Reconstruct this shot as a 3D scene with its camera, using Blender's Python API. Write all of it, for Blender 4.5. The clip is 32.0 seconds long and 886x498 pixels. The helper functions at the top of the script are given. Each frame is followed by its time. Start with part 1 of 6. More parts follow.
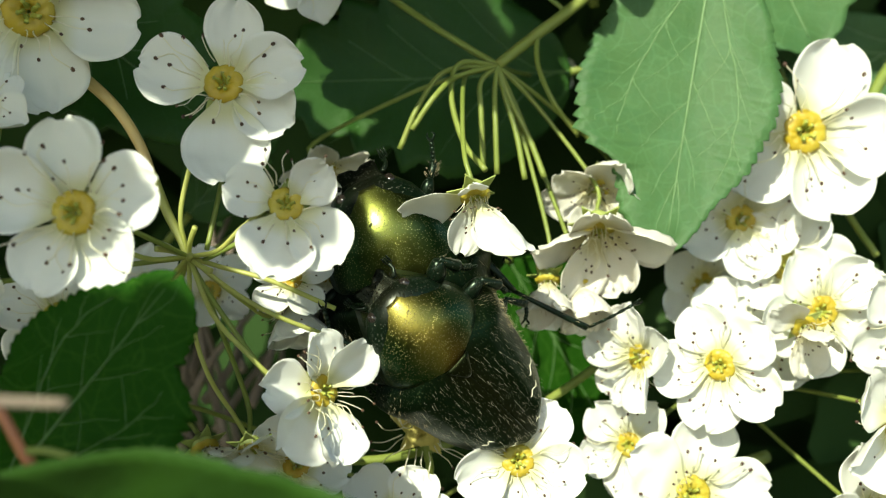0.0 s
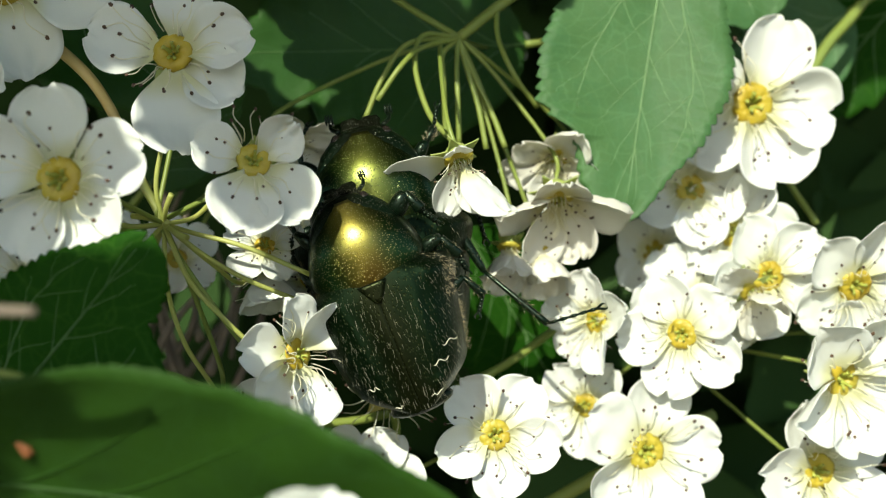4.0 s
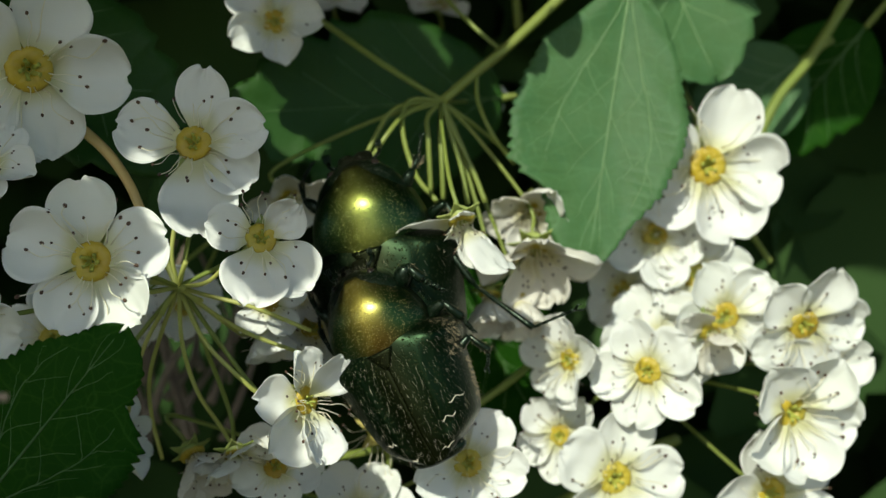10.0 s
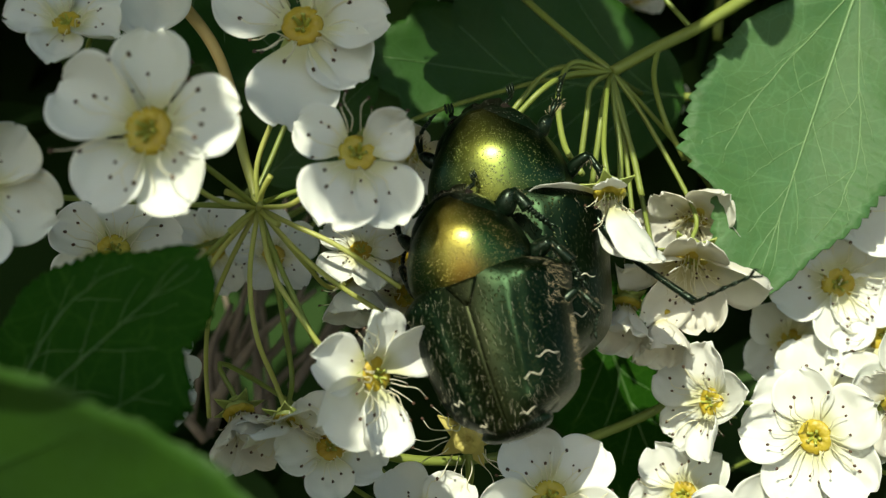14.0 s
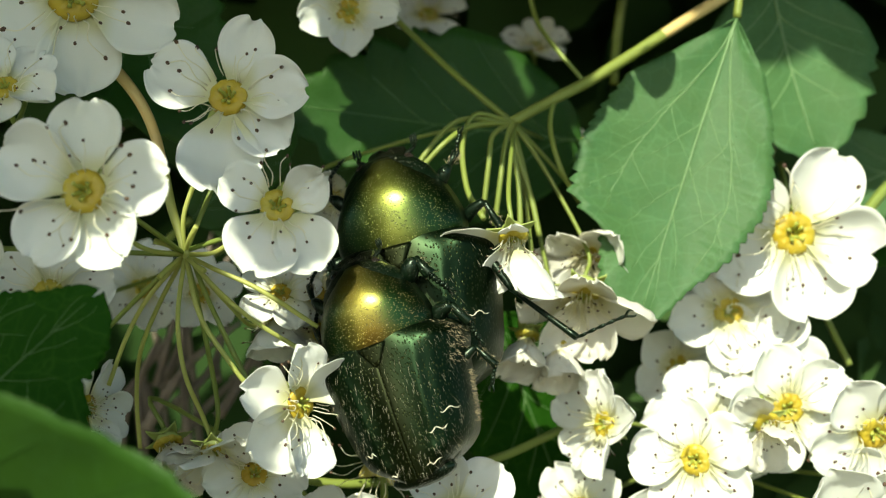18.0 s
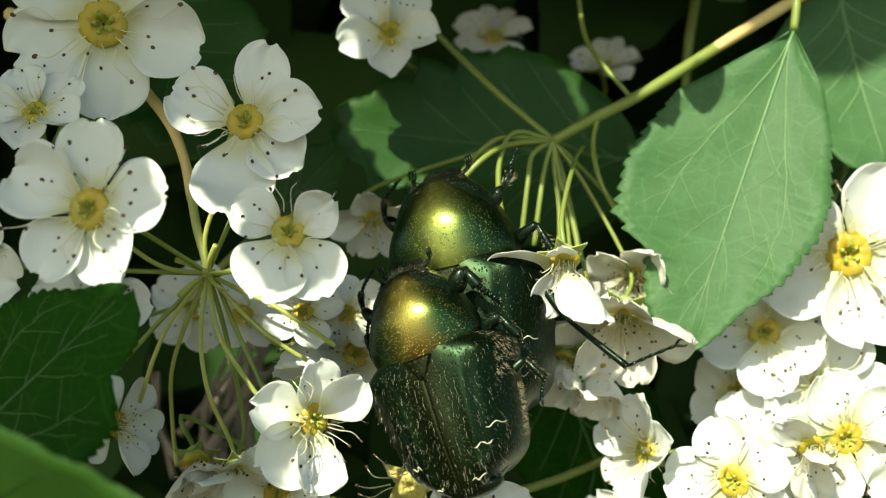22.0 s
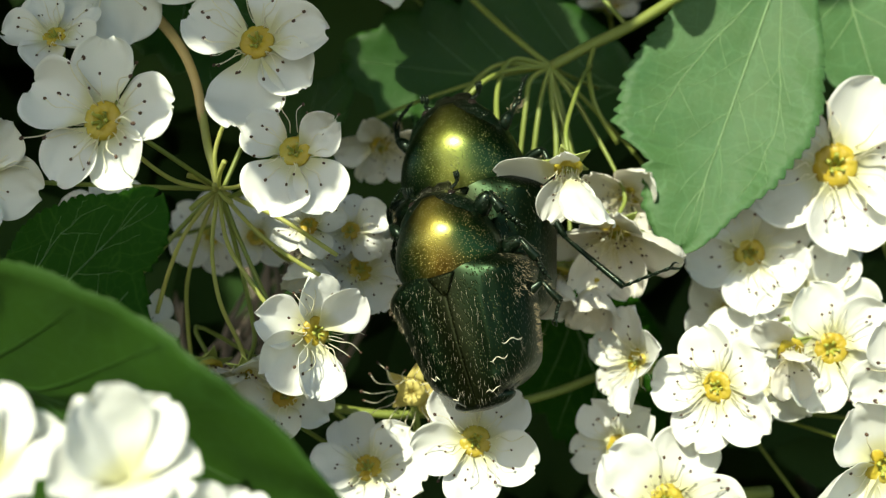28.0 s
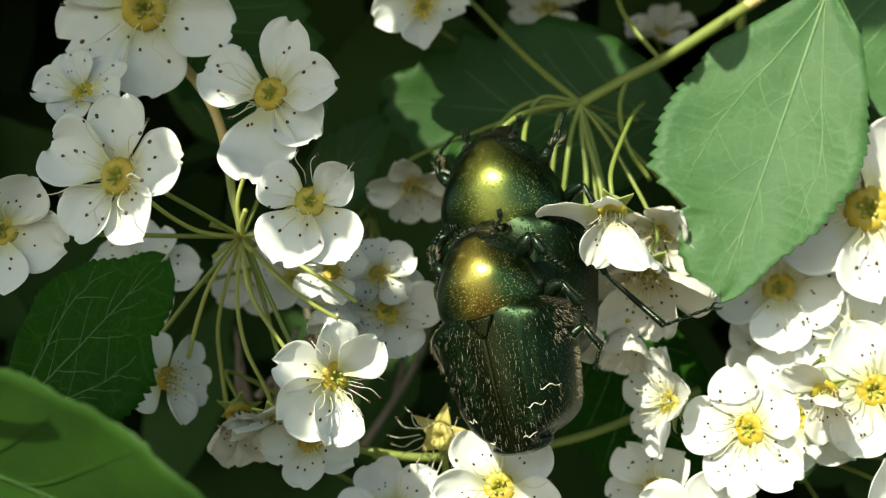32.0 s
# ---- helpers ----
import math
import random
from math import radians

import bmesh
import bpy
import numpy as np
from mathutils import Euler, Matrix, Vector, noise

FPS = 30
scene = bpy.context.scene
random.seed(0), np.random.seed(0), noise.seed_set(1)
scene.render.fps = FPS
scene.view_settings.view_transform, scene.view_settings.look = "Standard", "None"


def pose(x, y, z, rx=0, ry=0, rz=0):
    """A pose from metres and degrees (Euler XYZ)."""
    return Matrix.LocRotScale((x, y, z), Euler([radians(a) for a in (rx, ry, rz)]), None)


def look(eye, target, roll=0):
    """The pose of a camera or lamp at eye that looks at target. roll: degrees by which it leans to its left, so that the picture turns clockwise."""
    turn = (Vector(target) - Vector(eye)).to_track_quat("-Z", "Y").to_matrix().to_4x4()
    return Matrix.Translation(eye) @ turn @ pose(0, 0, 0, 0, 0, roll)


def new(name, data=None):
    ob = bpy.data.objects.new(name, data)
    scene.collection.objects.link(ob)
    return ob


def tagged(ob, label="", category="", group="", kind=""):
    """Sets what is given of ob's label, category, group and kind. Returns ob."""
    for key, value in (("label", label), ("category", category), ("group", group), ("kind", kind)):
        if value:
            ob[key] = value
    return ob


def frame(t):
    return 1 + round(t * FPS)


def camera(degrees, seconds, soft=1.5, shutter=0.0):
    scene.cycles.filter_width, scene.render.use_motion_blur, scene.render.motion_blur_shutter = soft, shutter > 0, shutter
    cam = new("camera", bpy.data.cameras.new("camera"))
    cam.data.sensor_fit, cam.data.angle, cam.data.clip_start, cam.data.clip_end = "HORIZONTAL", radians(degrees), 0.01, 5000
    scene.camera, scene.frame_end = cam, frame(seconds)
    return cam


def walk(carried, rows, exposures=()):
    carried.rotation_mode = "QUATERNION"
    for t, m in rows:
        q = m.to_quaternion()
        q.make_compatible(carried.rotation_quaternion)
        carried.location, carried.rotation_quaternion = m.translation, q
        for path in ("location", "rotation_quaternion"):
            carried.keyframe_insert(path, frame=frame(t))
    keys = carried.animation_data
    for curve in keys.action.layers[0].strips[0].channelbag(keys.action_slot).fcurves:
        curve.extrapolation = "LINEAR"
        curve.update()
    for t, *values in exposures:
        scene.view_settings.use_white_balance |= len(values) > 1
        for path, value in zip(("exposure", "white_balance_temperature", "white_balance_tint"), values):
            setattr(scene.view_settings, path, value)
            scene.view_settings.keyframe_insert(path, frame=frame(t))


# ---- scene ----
# One unit of the plan is U metres; ORIGIN is the height at which the camera is held before the bush.
U = 0.00115
ORIGIN = Vector((0.0, 0.0, 1.0))

cam = camera(42.0, 32.0, soft=1.2)
# seconds, place in plan units (right, ahead, up), yaw, pitch and roll in degrees
EXPOSURES = [(0, 0.64, 6900, -4), (1, 0.31, 6900, -4), (2, 0.05, 6700, -8), (3, 0.63, 6900, -2), (3.5, 0.53, 6800, -1), (5.5, 0.15, 6400, 0), (8, -0.1, 6450, -1), (11, -0.07, 6450, 0), (12.5, 0.23, 6800, 0), (16, 0.23, 7000, -6), (18, 0.64, 7000, -6), (20, 0.76, 7100, -6), (22, 0.74, 7000, -5), (24, 0.58, 6950, -3), (25, 0.64, 6950, -2), (26.5, 0.46, 6900, -1), (31, 0.56, 6900, -1), (32, 0.63, 6900, -1)]
PATH = [
    (0, -2.88, 3.79, 0.90, -3.37, -1.33, -5.67),
    (0.5, -4.13, 2.29, 0.67, -4.12, -1.79, -6.00),
    (1, -3.80, 2.14, 0.34, -4.43, -1.76, -5.75),
    (1.5, -5.32, 3.01, 0.32, -5.65, -1.67, -5.63),
    (2, -5.73, 3.18, 2.10, -3.74, -2.78, -5.26),
    (2.5, -6.75, 3.23, 3.13, -3.99, -3.79, -4.89),
    (3, -8.48, 4.35, 0.91, -7.31, -1.65, -6.50),
    (3.5, -5.44, 2.02, 0.50, -6.97, -2.44, -5.77),
    (5.5, -6.73, 2.84, 2.76, -7.86, -3.41, -5.36),
    (6, -6.36, 2.11, 2.85, -7.49, -3.41, -5.77),
    (6.5, -8.63, 2.19, 3.39, -8.06, -5.20, -5.49),
    (7, -8.11, 0.97, 3.75, -8.40, -4.90, -5.21),
    (7.5, -8.41, 0.01, 2.41, -8.52, -4.50, -5.77),
    (8, -7.94, -0.04, 3.59, -8.26, -4.75, -5.86),
    (8.5, -7.13, -0.54, 2.63, -8.37, -3.72, -5.95),
    (9, -6.99, -2.79, 4.46, -7.16, -3.90, -5.88),
    (9.5, -6.96, -3.83, 5.33, -7.99, -4.38, -6.06),
    (10, -6.74, -4.24, 5.78, -8.26, -4.10, -6.09),
    (10.5, -6.28, -3.31, 6.09, -8.33, -4.01, -5.50),
    (11, -4.96, -1.52, 5.15, -7.12, -3.63, -5.08),
    (11.5, -2.20, 3.09, 1.75, -4.25, -4.07, -2.87),
    (12, -1.97, 8.30, -0.97, -3.87, -0.46, 0.79),
    (12.5, -2.46, 9.66, -1.77, -2.09, 0.65, 3.19),
    (13, -3.50, 8.63, -1.85, -1.45, 1.40, 3.94),
    (13.5, -3.44, 8.36, -1.68, -0.77, 0.98, 4.18),
    (15.5, -3.53, 5.03, -1.80, 0.70, 0.54, 3.69),
    (16, -3.26, 5.31, -0.67, -0.59, 0.75, 4.25),
    (16.5, -3.09, 4.61, -0.38, -1.45, 1.01, 3.77),
    (17, -3.07, 3.13, -0.36, -2.31, 1.44, 3.52),
    (17.5, -2.71, 2.35, -0.12, -3.50, 1.14, 3.38),
    (18, -2.78, 2.05, -0.22, -3.68, 1.63, 3.46),
    (18.5, -3.02, 3.35, -0.72, -2.20, 1.67, 3.22),
    (19, -2.99, 4.12, -0.56, -1.52, 1.45, 3.34),
    (19.5, -2.84, 3.62, -0.59, -1.26, 1.25, 3.32),
    (20, -2.68, 2.69, -0.60, -1.86, 1.80, 3.49),
    (20.5, 0.75, 2.23, -0.70, 1.39, 1.85, 3.67),
    (21, 2.86, 2.96, -0.93, 2.54, 2.81, 3.39),
    (21.5, 3.56, 2.97, -0.83, 3.40, 2.27, 3.36),
    (22, 4.48, 3.05, -0.64, 4.08, 2.90, 3.58),
    (22.5, 4.86, 3.01, -1.16, 4.10, 3.26, 3.55),
    (23, 5.21, 2.08, -0.61, 4.91, 2.40, 3.67),
    (23.5, 5.45, 1.52, -1.04, 4.94, 2.75, 3.44),
    (24, 5.35, 1.56, -1.17, 4.27, 2.39, 4.10),
    (24.5, 5.22, 1.62, -0.23, 6.20, 3.16, 3.43),
    (25, 5.81, 1.43, -0.72, 5.90, 2.66, 3.57),
    (25.5, 5.93, 1.77, -1.72, 5.21, 2.65, 2.98),
    (26, 6.17, 0.50, -2.15, 4.35, 1.49, 2.98),
    (26.5, 5.37, 0.21, -3.19, 4.99, 1.04, 3.10),
    (28.5, 7.75, -0.19, -3.97, 6.02, 1.56, 3.39),
    (29, 7.15, -0.84, -3.55, 5.94, 1.19, 3.39),
    (29.5, 9.24, 0.00, -3.37, 7.51, 2.22, 2.94),
    (30, 9.73, -0.00, -2.93, 9.48, 1.76, 2.87),
    (30.5, 9.91, 0.03, -2.94, 10.11, 2.11, 2.95),
    (31, 10.82, 1.61, -2.68, 11.27, 2.52, 2.57),
    (31.5, 11.73, 1.22, -2.14, 11.75, 2.27, 3.05),
    (32, 12.44, 1.08, -1.93, 11.62, 1.86, 2.68),
]


def spot(x, y, z):
    return ORIGIN + Vector((x, y, z)) * U


def cam_pose(x, y, z, yaw, pitch, roll):
    yaw, pitch = radians(yaw), radians(pitch)
    ahead = Vector((-math.sin(yaw) * math.cos(pitch), math.cos(yaw) * math.cos(pitch), math.sin(pitch)))
    eye = spot(x, y, z)
    return look(eye, eye + ahead, roll)


walk(cam, [(t, cam_pose(*row)) for t, *row in PATH], exposures=EXPOSURES)
cam.data.dof.use_dof = True
cam.data.dof.focus_distance = 60.5 * U
cam.data.dof.aperture_fstop = 52

# ---- light: one sun high behind the camera and a clear sky ----
SUN_WAY = Vector((-0.30, -0.75, 0.58)).normalized()
world = bpy.data.worlds.new("sky")
scene.world = world
world.use_nodes = True
sky = world.node_tree.nodes.new("ShaderNodeTexSky")
sky.sky_type, sky.sun_disc = "NISHITA", False
sky.sun_elevation = math.asin(SUN_WAY.z)
sky.sun_rotation = math.atan2(SUN_WAY.x, SUN_WAY.y)
backdrop = world.node_tree.nodes["Background"]
world.node_tree.links.new(sky.outputs["Color"], backdrop.inputs["Color"])
backdrop.inputs["Strength"].default_value = 0.145
sun = new("sun", bpy.data.lights.new("sun", "SUN"))
sun.data.energy, sun.data.angle, sun.data.color = 5.0, radians(0.5), (1.0, 0.955, 0.83)
sun.matrix_world = look(ORIGIN + SUN_WAY, ORIGIN)


# ---- materials ----
def material(name, color, rough=0.5, metal=0.0, sheer=0.0, vary=(), scale=900, bump=0.0, bump_scale=2500, spec=0.5, coat=0.0, sheer_color=None, net=None, clear=0.0, stretch=None, heart=None):
    """A surface of one colour that drifts towards the colours in vary, with fine relief; sheer lets light through."""
    m = bpy.data.materials.new(name)
    m.use_nodes = True
    nt = m.node_tree
    b = nt.nodes["Principled BSDF"]
    b.inputs["Roughness"].default_value, b.inputs["Metallic"].default_value = rough, metal
    b.inputs["Specular IOR Level"].default_value = spec
    b.inputs["Coat Weight"].default_value = coat
    b.inputs["Coat Roughness"].default_value = 0.2
    place = nt.nodes.new("ShaderNodeTexCoord").outputs["Object"]
    rnd = nt.nodes.new("ShaderNodeObjectInfo").outputs["Random"]
    shift = nt.nodes.new("ShaderNodeVectorMath")
    shift.operation = "ADD"
    nt.links.new(place, shift.inputs[0])
    nt.links.new(rnd, shift.inputs[1])
    out = None
    rgb = nt.nodes.new("ShaderNodeRGB")
    rgb.outputs[0].default_value = (*color, 1)
    out = rgb.outputs[0]
    for k, (other, amount) in enumerate(vary):
        n = nt.nodes.new("ShaderNodeTexNoise")
        n.inputs["Scale"].default_value = scale * (1, 0.25, 4)[k % 3]
        n.inputs["Detail"].default_value = 4
        nt.links.new(shift.outputs[0], n.inputs["Vector"])
        ramp = nt.nodes.new("ShaderNodeMapRange")
        ramp.inputs[1].default_value, ramp.inputs[2].default_value = 0.4, 0.68
        ramp.inputs[4].default_value = amount
        nt.links.new(n.outputs["Fac"], ramp.inputs[0])
        mix = nt.nodes.new("ShaderNodeMix")
        mix.data_type = "RGBA"
        nt.links.new(ramp.outputs[0], mix.inputs[0])
        nt.links.new(out, mix.inputs[6])
        mix.inputs[7].default_value = (*other, 1)
        out = mix.outputs[2]
    if net:
        bent = nt.nodes.new("ShaderNodeTexNoise")
        bent.inputs["Scale"].default_value = 300
        nt.links.new(shift.outputs[0], bent.inputs["Vector"])
        far = nt.nodes.new("ShaderNodeVectorMath")
        far.operation = "MULTIPLY_ADD"
        nt.links.new(bent.outputs["Color"], far.inputs[0])
        far.inputs[1].default_value = (0.0012, 0.0012, 0.0012)
        nt.links.new(shift.outputs[0], far.inputs[2])
        for cell, width, amount in ((420, 0.03, 0.4), (1100, 0.05, 0.25)):
            v = nt.nodes.new("ShaderNodeTexVoronoi")
            v.feature = "DISTANCE_TO_EDGE"
            v.inputs["Scale"].default_value = cell
            nt.links.new(far.outputs[0], v.inputs["Vector"])
            ramp = nt.nodes.new("ShaderNodeMapRange")
            ramp.inputs[1].default_value, ramp.inputs[2].default_value = 0.0, width
            ramp.inputs[3].default_value, ramp.inputs[4].default_value = amount, 0.0
            nt.links.new(v.outputs["Distance"], ramp.inputs[0])
            mix = nt.nodes.new("ShaderNodeMix")
            mix.data_type = "RGBA"
            nt.links.new(ramp.outputs[0], mix.inputs[0])
            nt.links.new(out, mix.inputs[6])
            mix.inputs[7].default_value = (*net, 1)
            out = mix.outputs[2]
    if heart:
        along = nt.nodes.new("ShaderNodeSeparateXYZ")
        nt.links.new(place, along.inputs[0])
        ramp = nt.nodes.new("ShaderNodeMapRange")
        ramp.interpolation_type = "SMOOTHSTEP"
        ramp.inputs[1].default_value, ramp.inputs[2].default_value = 0.12 * U, 0.4 * U
        ramp.inputs[3].default_value, ramp.inputs[4].default_value = 0.65, 0.0
        nt.links.new(along.outputs[0], ramp.inputs[0])
        mix = nt.nodes.new("ShaderNodeMix")
        mix.data_type = "RGBA"
        nt.links.new(ramp.outputs[0], mix.inputs[0])
        nt.links.new(out, mix.inputs[6])
        mix.inputs[7].default_value = (*heart, 1)
        out = mix.outputs[2]
    nt.links.new(out, b.inputs["Base Color"])
    if bump:
        n = nt.nodes.new("ShaderNodeTexNoise")
        n.inputs["Scale"].default_value = bump_scale
        lie = shift.outputs[0]
        if stretch:
            pull = nt.nodes.new("ShaderNodeVectorMath")
            pull.operation = "MULTIPLY"
            nt.links.new(lie, pull.inputs[0])
            pull.inputs[1].default_value = stretch
            lie = pull.outputs[0]
            n.inputs["Detail"].default_value = 4
        nt.links.new(lie, n.inputs["Vector"])
        bp = nt.nodes.new("ShaderNodeBump")
        bp.inputs["Strength"].default_value, bp.inputs["Distance"].default_value = bump, 0.0001
        nt.links.new(n.outputs["Fac"], bp.inputs["Height"])
        nt.links.new(bp.outputs[0], b.inputs["Normal"])
    if clear:
        thin = nt.nodes.new("ShaderNodeBsdfTransparent")
        mx = nt.nodes.new("ShaderNodeMixShader")
        mx.inputs[0].default_value = clear
        nt.links.new(b.outputs[0], mx.inputs[1])
        nt.links.new(thin.outputs[0], mx.inputs[2])
        nt.links.new(mx.outputs[0], nt.nodes["Material Output"].inputs["Surface"])
    if sheer:
        tr = nt.nodes.new("ShaderNodeBsdfTranslucent")
        if sheer_color:
            tr.inputs["Color"].default_value = (*sheer_color, 1)
        else:
            nt.links.new(out, tr.inputs["Color"])
        mx = nt.nodes.new("ShaderNodeMixShader")
        mx.inputs[0].default_value = sheer
        nt.links.new(b.outputs[0], mx.inputs[1])
        nt.links.new(tr.outputs[0], mx.inputs[2])
        nt.links.new(mx.outputs[0], nt.nodes["Material Output"].inputs["Surface"])
    return m


def shell(name, mid, side, rough, dots, depth, metal=0.9, coat=0.0, pit_color=None, painted_sheen=None, stretch=1.0):
    """Beetle armour: mid colour along the back, side colour painted darker towards the flanks, a painted gleam low on
    one flank, with pricked dots.
    """
    m = material(name, mid, rough, metal, coat=coat)
    nt = m.node_tree
    b = nt.nodes["Principled BSDF"]
    b.inputs["Coat Roughness"].default_value = 0.28
    tc = nt.nodes.new("ShaderNodeTexCoord").outputs["Object"]
    sep = nt.nodes.new("ShaderNodeSeparateXYZ")
    nt.links.new(tc, sep.inputs[0])

    def spread(source, low, high, wobble):
        n = nt.nodes.new("ShaderNodeTexNoise")
        n.inputs["Scale"].default_value = 500
        nt.links.new(tc, n.inputs["Vector"])
        sc = nt.nodes.new("ShaderNodeMath")
        sc.operation = "MULTIPLY_ADD"
        nt.links.new(n.outputs["Fac"], sc.inputs[0])
        sc.inputs[1].default_value = wobble
        nt.links.new(source, sc.inputs[2])
        mr = nt.nodes.new("ShaderNodeMapRange")
        mr.interpolation_type = "SMOOTHSTEP"
        mr.inputs[1].default_value, mr.inputs[2].default_value = low, high
        nt.links.new(sc.outputs[0], mr.inputs[0])
        return mr.outputs[0]

    def blend(amount, first, second):
        mix = nt.nodes.new("ShaderNodeMix")
        mix.data_type = "RGBA"
        nt.links.new(amount, mix.inputs[0])
        nt.links.new(first, mix.inputs[6])
        mix.inputs[7].default_value = (*second, 1)
        return mix.outputs[2]

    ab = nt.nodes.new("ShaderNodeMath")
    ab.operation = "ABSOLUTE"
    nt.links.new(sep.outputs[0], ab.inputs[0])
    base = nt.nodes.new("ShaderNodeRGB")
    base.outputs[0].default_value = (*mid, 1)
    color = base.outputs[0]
    if painted_sheen:
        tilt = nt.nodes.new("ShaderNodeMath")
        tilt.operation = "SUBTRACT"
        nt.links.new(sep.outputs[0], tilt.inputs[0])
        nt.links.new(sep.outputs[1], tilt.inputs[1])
        # Warm gleam put into the colour, low on one flank.
        color = blend(spread(tilt.outputs[0], 0.6 * U, 2.6 * U, 0.0008), color, painted_sheen)
    # Green flanks, darkened in the colour so that the back looks lit.
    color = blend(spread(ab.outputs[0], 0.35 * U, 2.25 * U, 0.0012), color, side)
    far = tc
    if stretch != 1.0:
        pull = nt.nodes.new("ShaderNodeVectorMath")
        pull.operation = "MULTIPLY"
        nt.links.new(tc, pull.inputs[0])
        pull.inputs[1].default_value = (1, stretch, 1)
        far = pull.outputs[0]
    v = nt.nodes.new("ShaderNodeTexVoronoi")
    v.inputs["Scale"].default_value = dots
    nt.links.new(far, v.inputs["Vector"])
    pit = nt.nodes.new("ShaderNodeMapRange")
    pit.inputs[1].default_value, pit.inputs[2].default_value = 0.1, 0.34
    nt.links.new(v.outputs["Distance"], pit.inputs[0])
    if pit_color:
        flip = nt.nodes.new("ShaderNodeMapRange")
        flip.inputs[1].default_value, flip.inputs[2].default_value = 0.16, 0.3
        flip.inputs[3].default_value, flip.inputs[4].default_value = 0.75, 0.0
        nt.links.new(v.outputs["Distance"], flip.inputs[0])
        color = blend(flip.outputs[0], color, pit_color)
    nt.links.new(color, b.inputs["Base Color"])
    bp = nt.nodes.new("ShaderNodeBump")
    bp.inputs["Strength"].default_value, bp.inputs["Distance"].default_value = depth, 0.00006
    nt.links.new(pit.outputs[0], bp.inputs["Height"])
    nt.links.new(bp.outputs[0], b.inputs["Normal"])
    return m


PETAL = material("petal", (0.83, 0.84, 0.81), 0.5, sheer=0.36, vary=(((0.79, 0.81, 0.73), 0.7), ((0.87, 0.87, 0.85), 0.8)), scale=700, bump=0.3, bump_scale=2600, spec=0.3, stretch=(0.5, 2.6, 1), heart=(0.60, 0.58, 0.20))
PETAL_OLD = material("faded_petal", (0.82, 0.81, 0.76), 0.6, sheer=0.36, vary=(((0.70, 0.60, 0.40), 0.3), ((0.80, 0.78, 0.70), 0.7)), scale=500, bump=0.5, bump_scale=2600, spec=0.25, stretch=(0.6, 2.2, 1), heart=(0.60, 0.54, 0.20))
DISC = material("nectar_disc", (0.44, 0.32, 0.022), 0.45, sheer=0.08, vary=(((0.34, 0.21, 0.012), 0.8), ((0.46, 0.42, 0.06), 0.8)), scale=2500, bump=1.0, bump_scale=6000)
PISTIL = material("pistil", (0.36, 0.38, 0.07), 0.4, vary=(((0.24, 0.29, 0.05), 0.7),), scale=2500)
FILAMENT = material("filament", (0.85, 0.82, 0.66), 0.5, sheer=0.45)
ANTHER = material("anther", (0.06, 0.032, 0.022), 0.7, vary=(((0.15, 0.08, 0.035), 0.5),), scale=4000)
SEPAL = material("sepal", (0.32, 0.40, 0.10), 0.5, sheer=0.2, vary=(((0.45, 0.48, 0.16), 0.7),), scale=900)
SEPAL_GOLD = material("golden_sepal", (0.70, 0.60, 0.19), 0.5, sheer=0.25, vary=(((0.60, 0.54, 0.16), 0.7),), scale=900)
STALK = material("green_stalk", (0.27, 0.33, 0.07), 0.42, sheer=0.3, vary=(((0.33, 0.38, 0.10), 0.7), ((0.20, 0.28, 0.055), 0.6)), scale=500, bump=0.2)
# Lighter, yellower copy of STALK; the sunlight on the fan is in the colour.
STALK_LIT = material("sunlit_stalk", (0.54, 0.56, 0.16), 0.42, sheer=0.35, vary=(((0.56, 0.57, 0.20), 0.7), ((0.42, 0.49, 0.11), 0.6)), scale=500, bump=0.2)
TWIG = material("tan_twig", (0.70, 0.54, 0.22), 0.5, vary=(((0.62, 0.48, 0.20), 0.7), ((0.50, 0.32, 0.12), 0.6)), scale=400, bump=0.3)
DRY = material("dry_bark", (0.19, 0.15, 0.115), 0.8, vary=(((0.12, 0.095, 0.075), 0.8),), scale=600, bump=0.6)
RED_TWIG = material("red_brown_bark", (0.36, 0.13, 0.05), 0.5, vary=(((0.26, 0.10, 0.05), 0.8),), scale=500, bump=0.3)
LEAF = material("leaf_blade", (0.052, 0.132, 0.047), 0.55, sheer=0.2, sheer_color=(0.12, 0.27, 0.025), vary=(((0.042, 0.104, 0.030), 0.8), ((0.068, 0.146, 0.048), 0.8), ((0.064, 0.138, 0.044), 0.5)), scale=420, bump=0.45, bump_scale=3200, spec=0.25, net=(0.105, 0.225, 0.09))
# Three darkened copies of LEAF; the shade they lie in is in the colour.
LEAF_DEEP_SHADE = material("deep_shade_leaf_blade", (0.010, 0.044, 0.003), 0.5, sheer=0.06, sheer_color=(0.08, 0.2, 0.015), vary=(((0.009, 0.038, 0.003), 0.8), ((0.015, 0.058, 0.006), 0.7)), scale=420, bump=0.4, bump_scale=1800, spec=0.02, net=(0.040, 0.10, 0.014))
LEAF_HALF_SHADE = material("half_shade_leaf_blade", (0.022, 0.070, 0.010), 0.5, sheer=0.15, sheer_color=(0.10, 0.22, 0.015), vary=(((0.017, 0.055, 0.008), 0.8), ((0.032, 0.085, 0.016), 0.7)), scale=420, bump=0.4, bump_scale=1800, spec=0.2, net=(0.04, 0.10, 0.025))
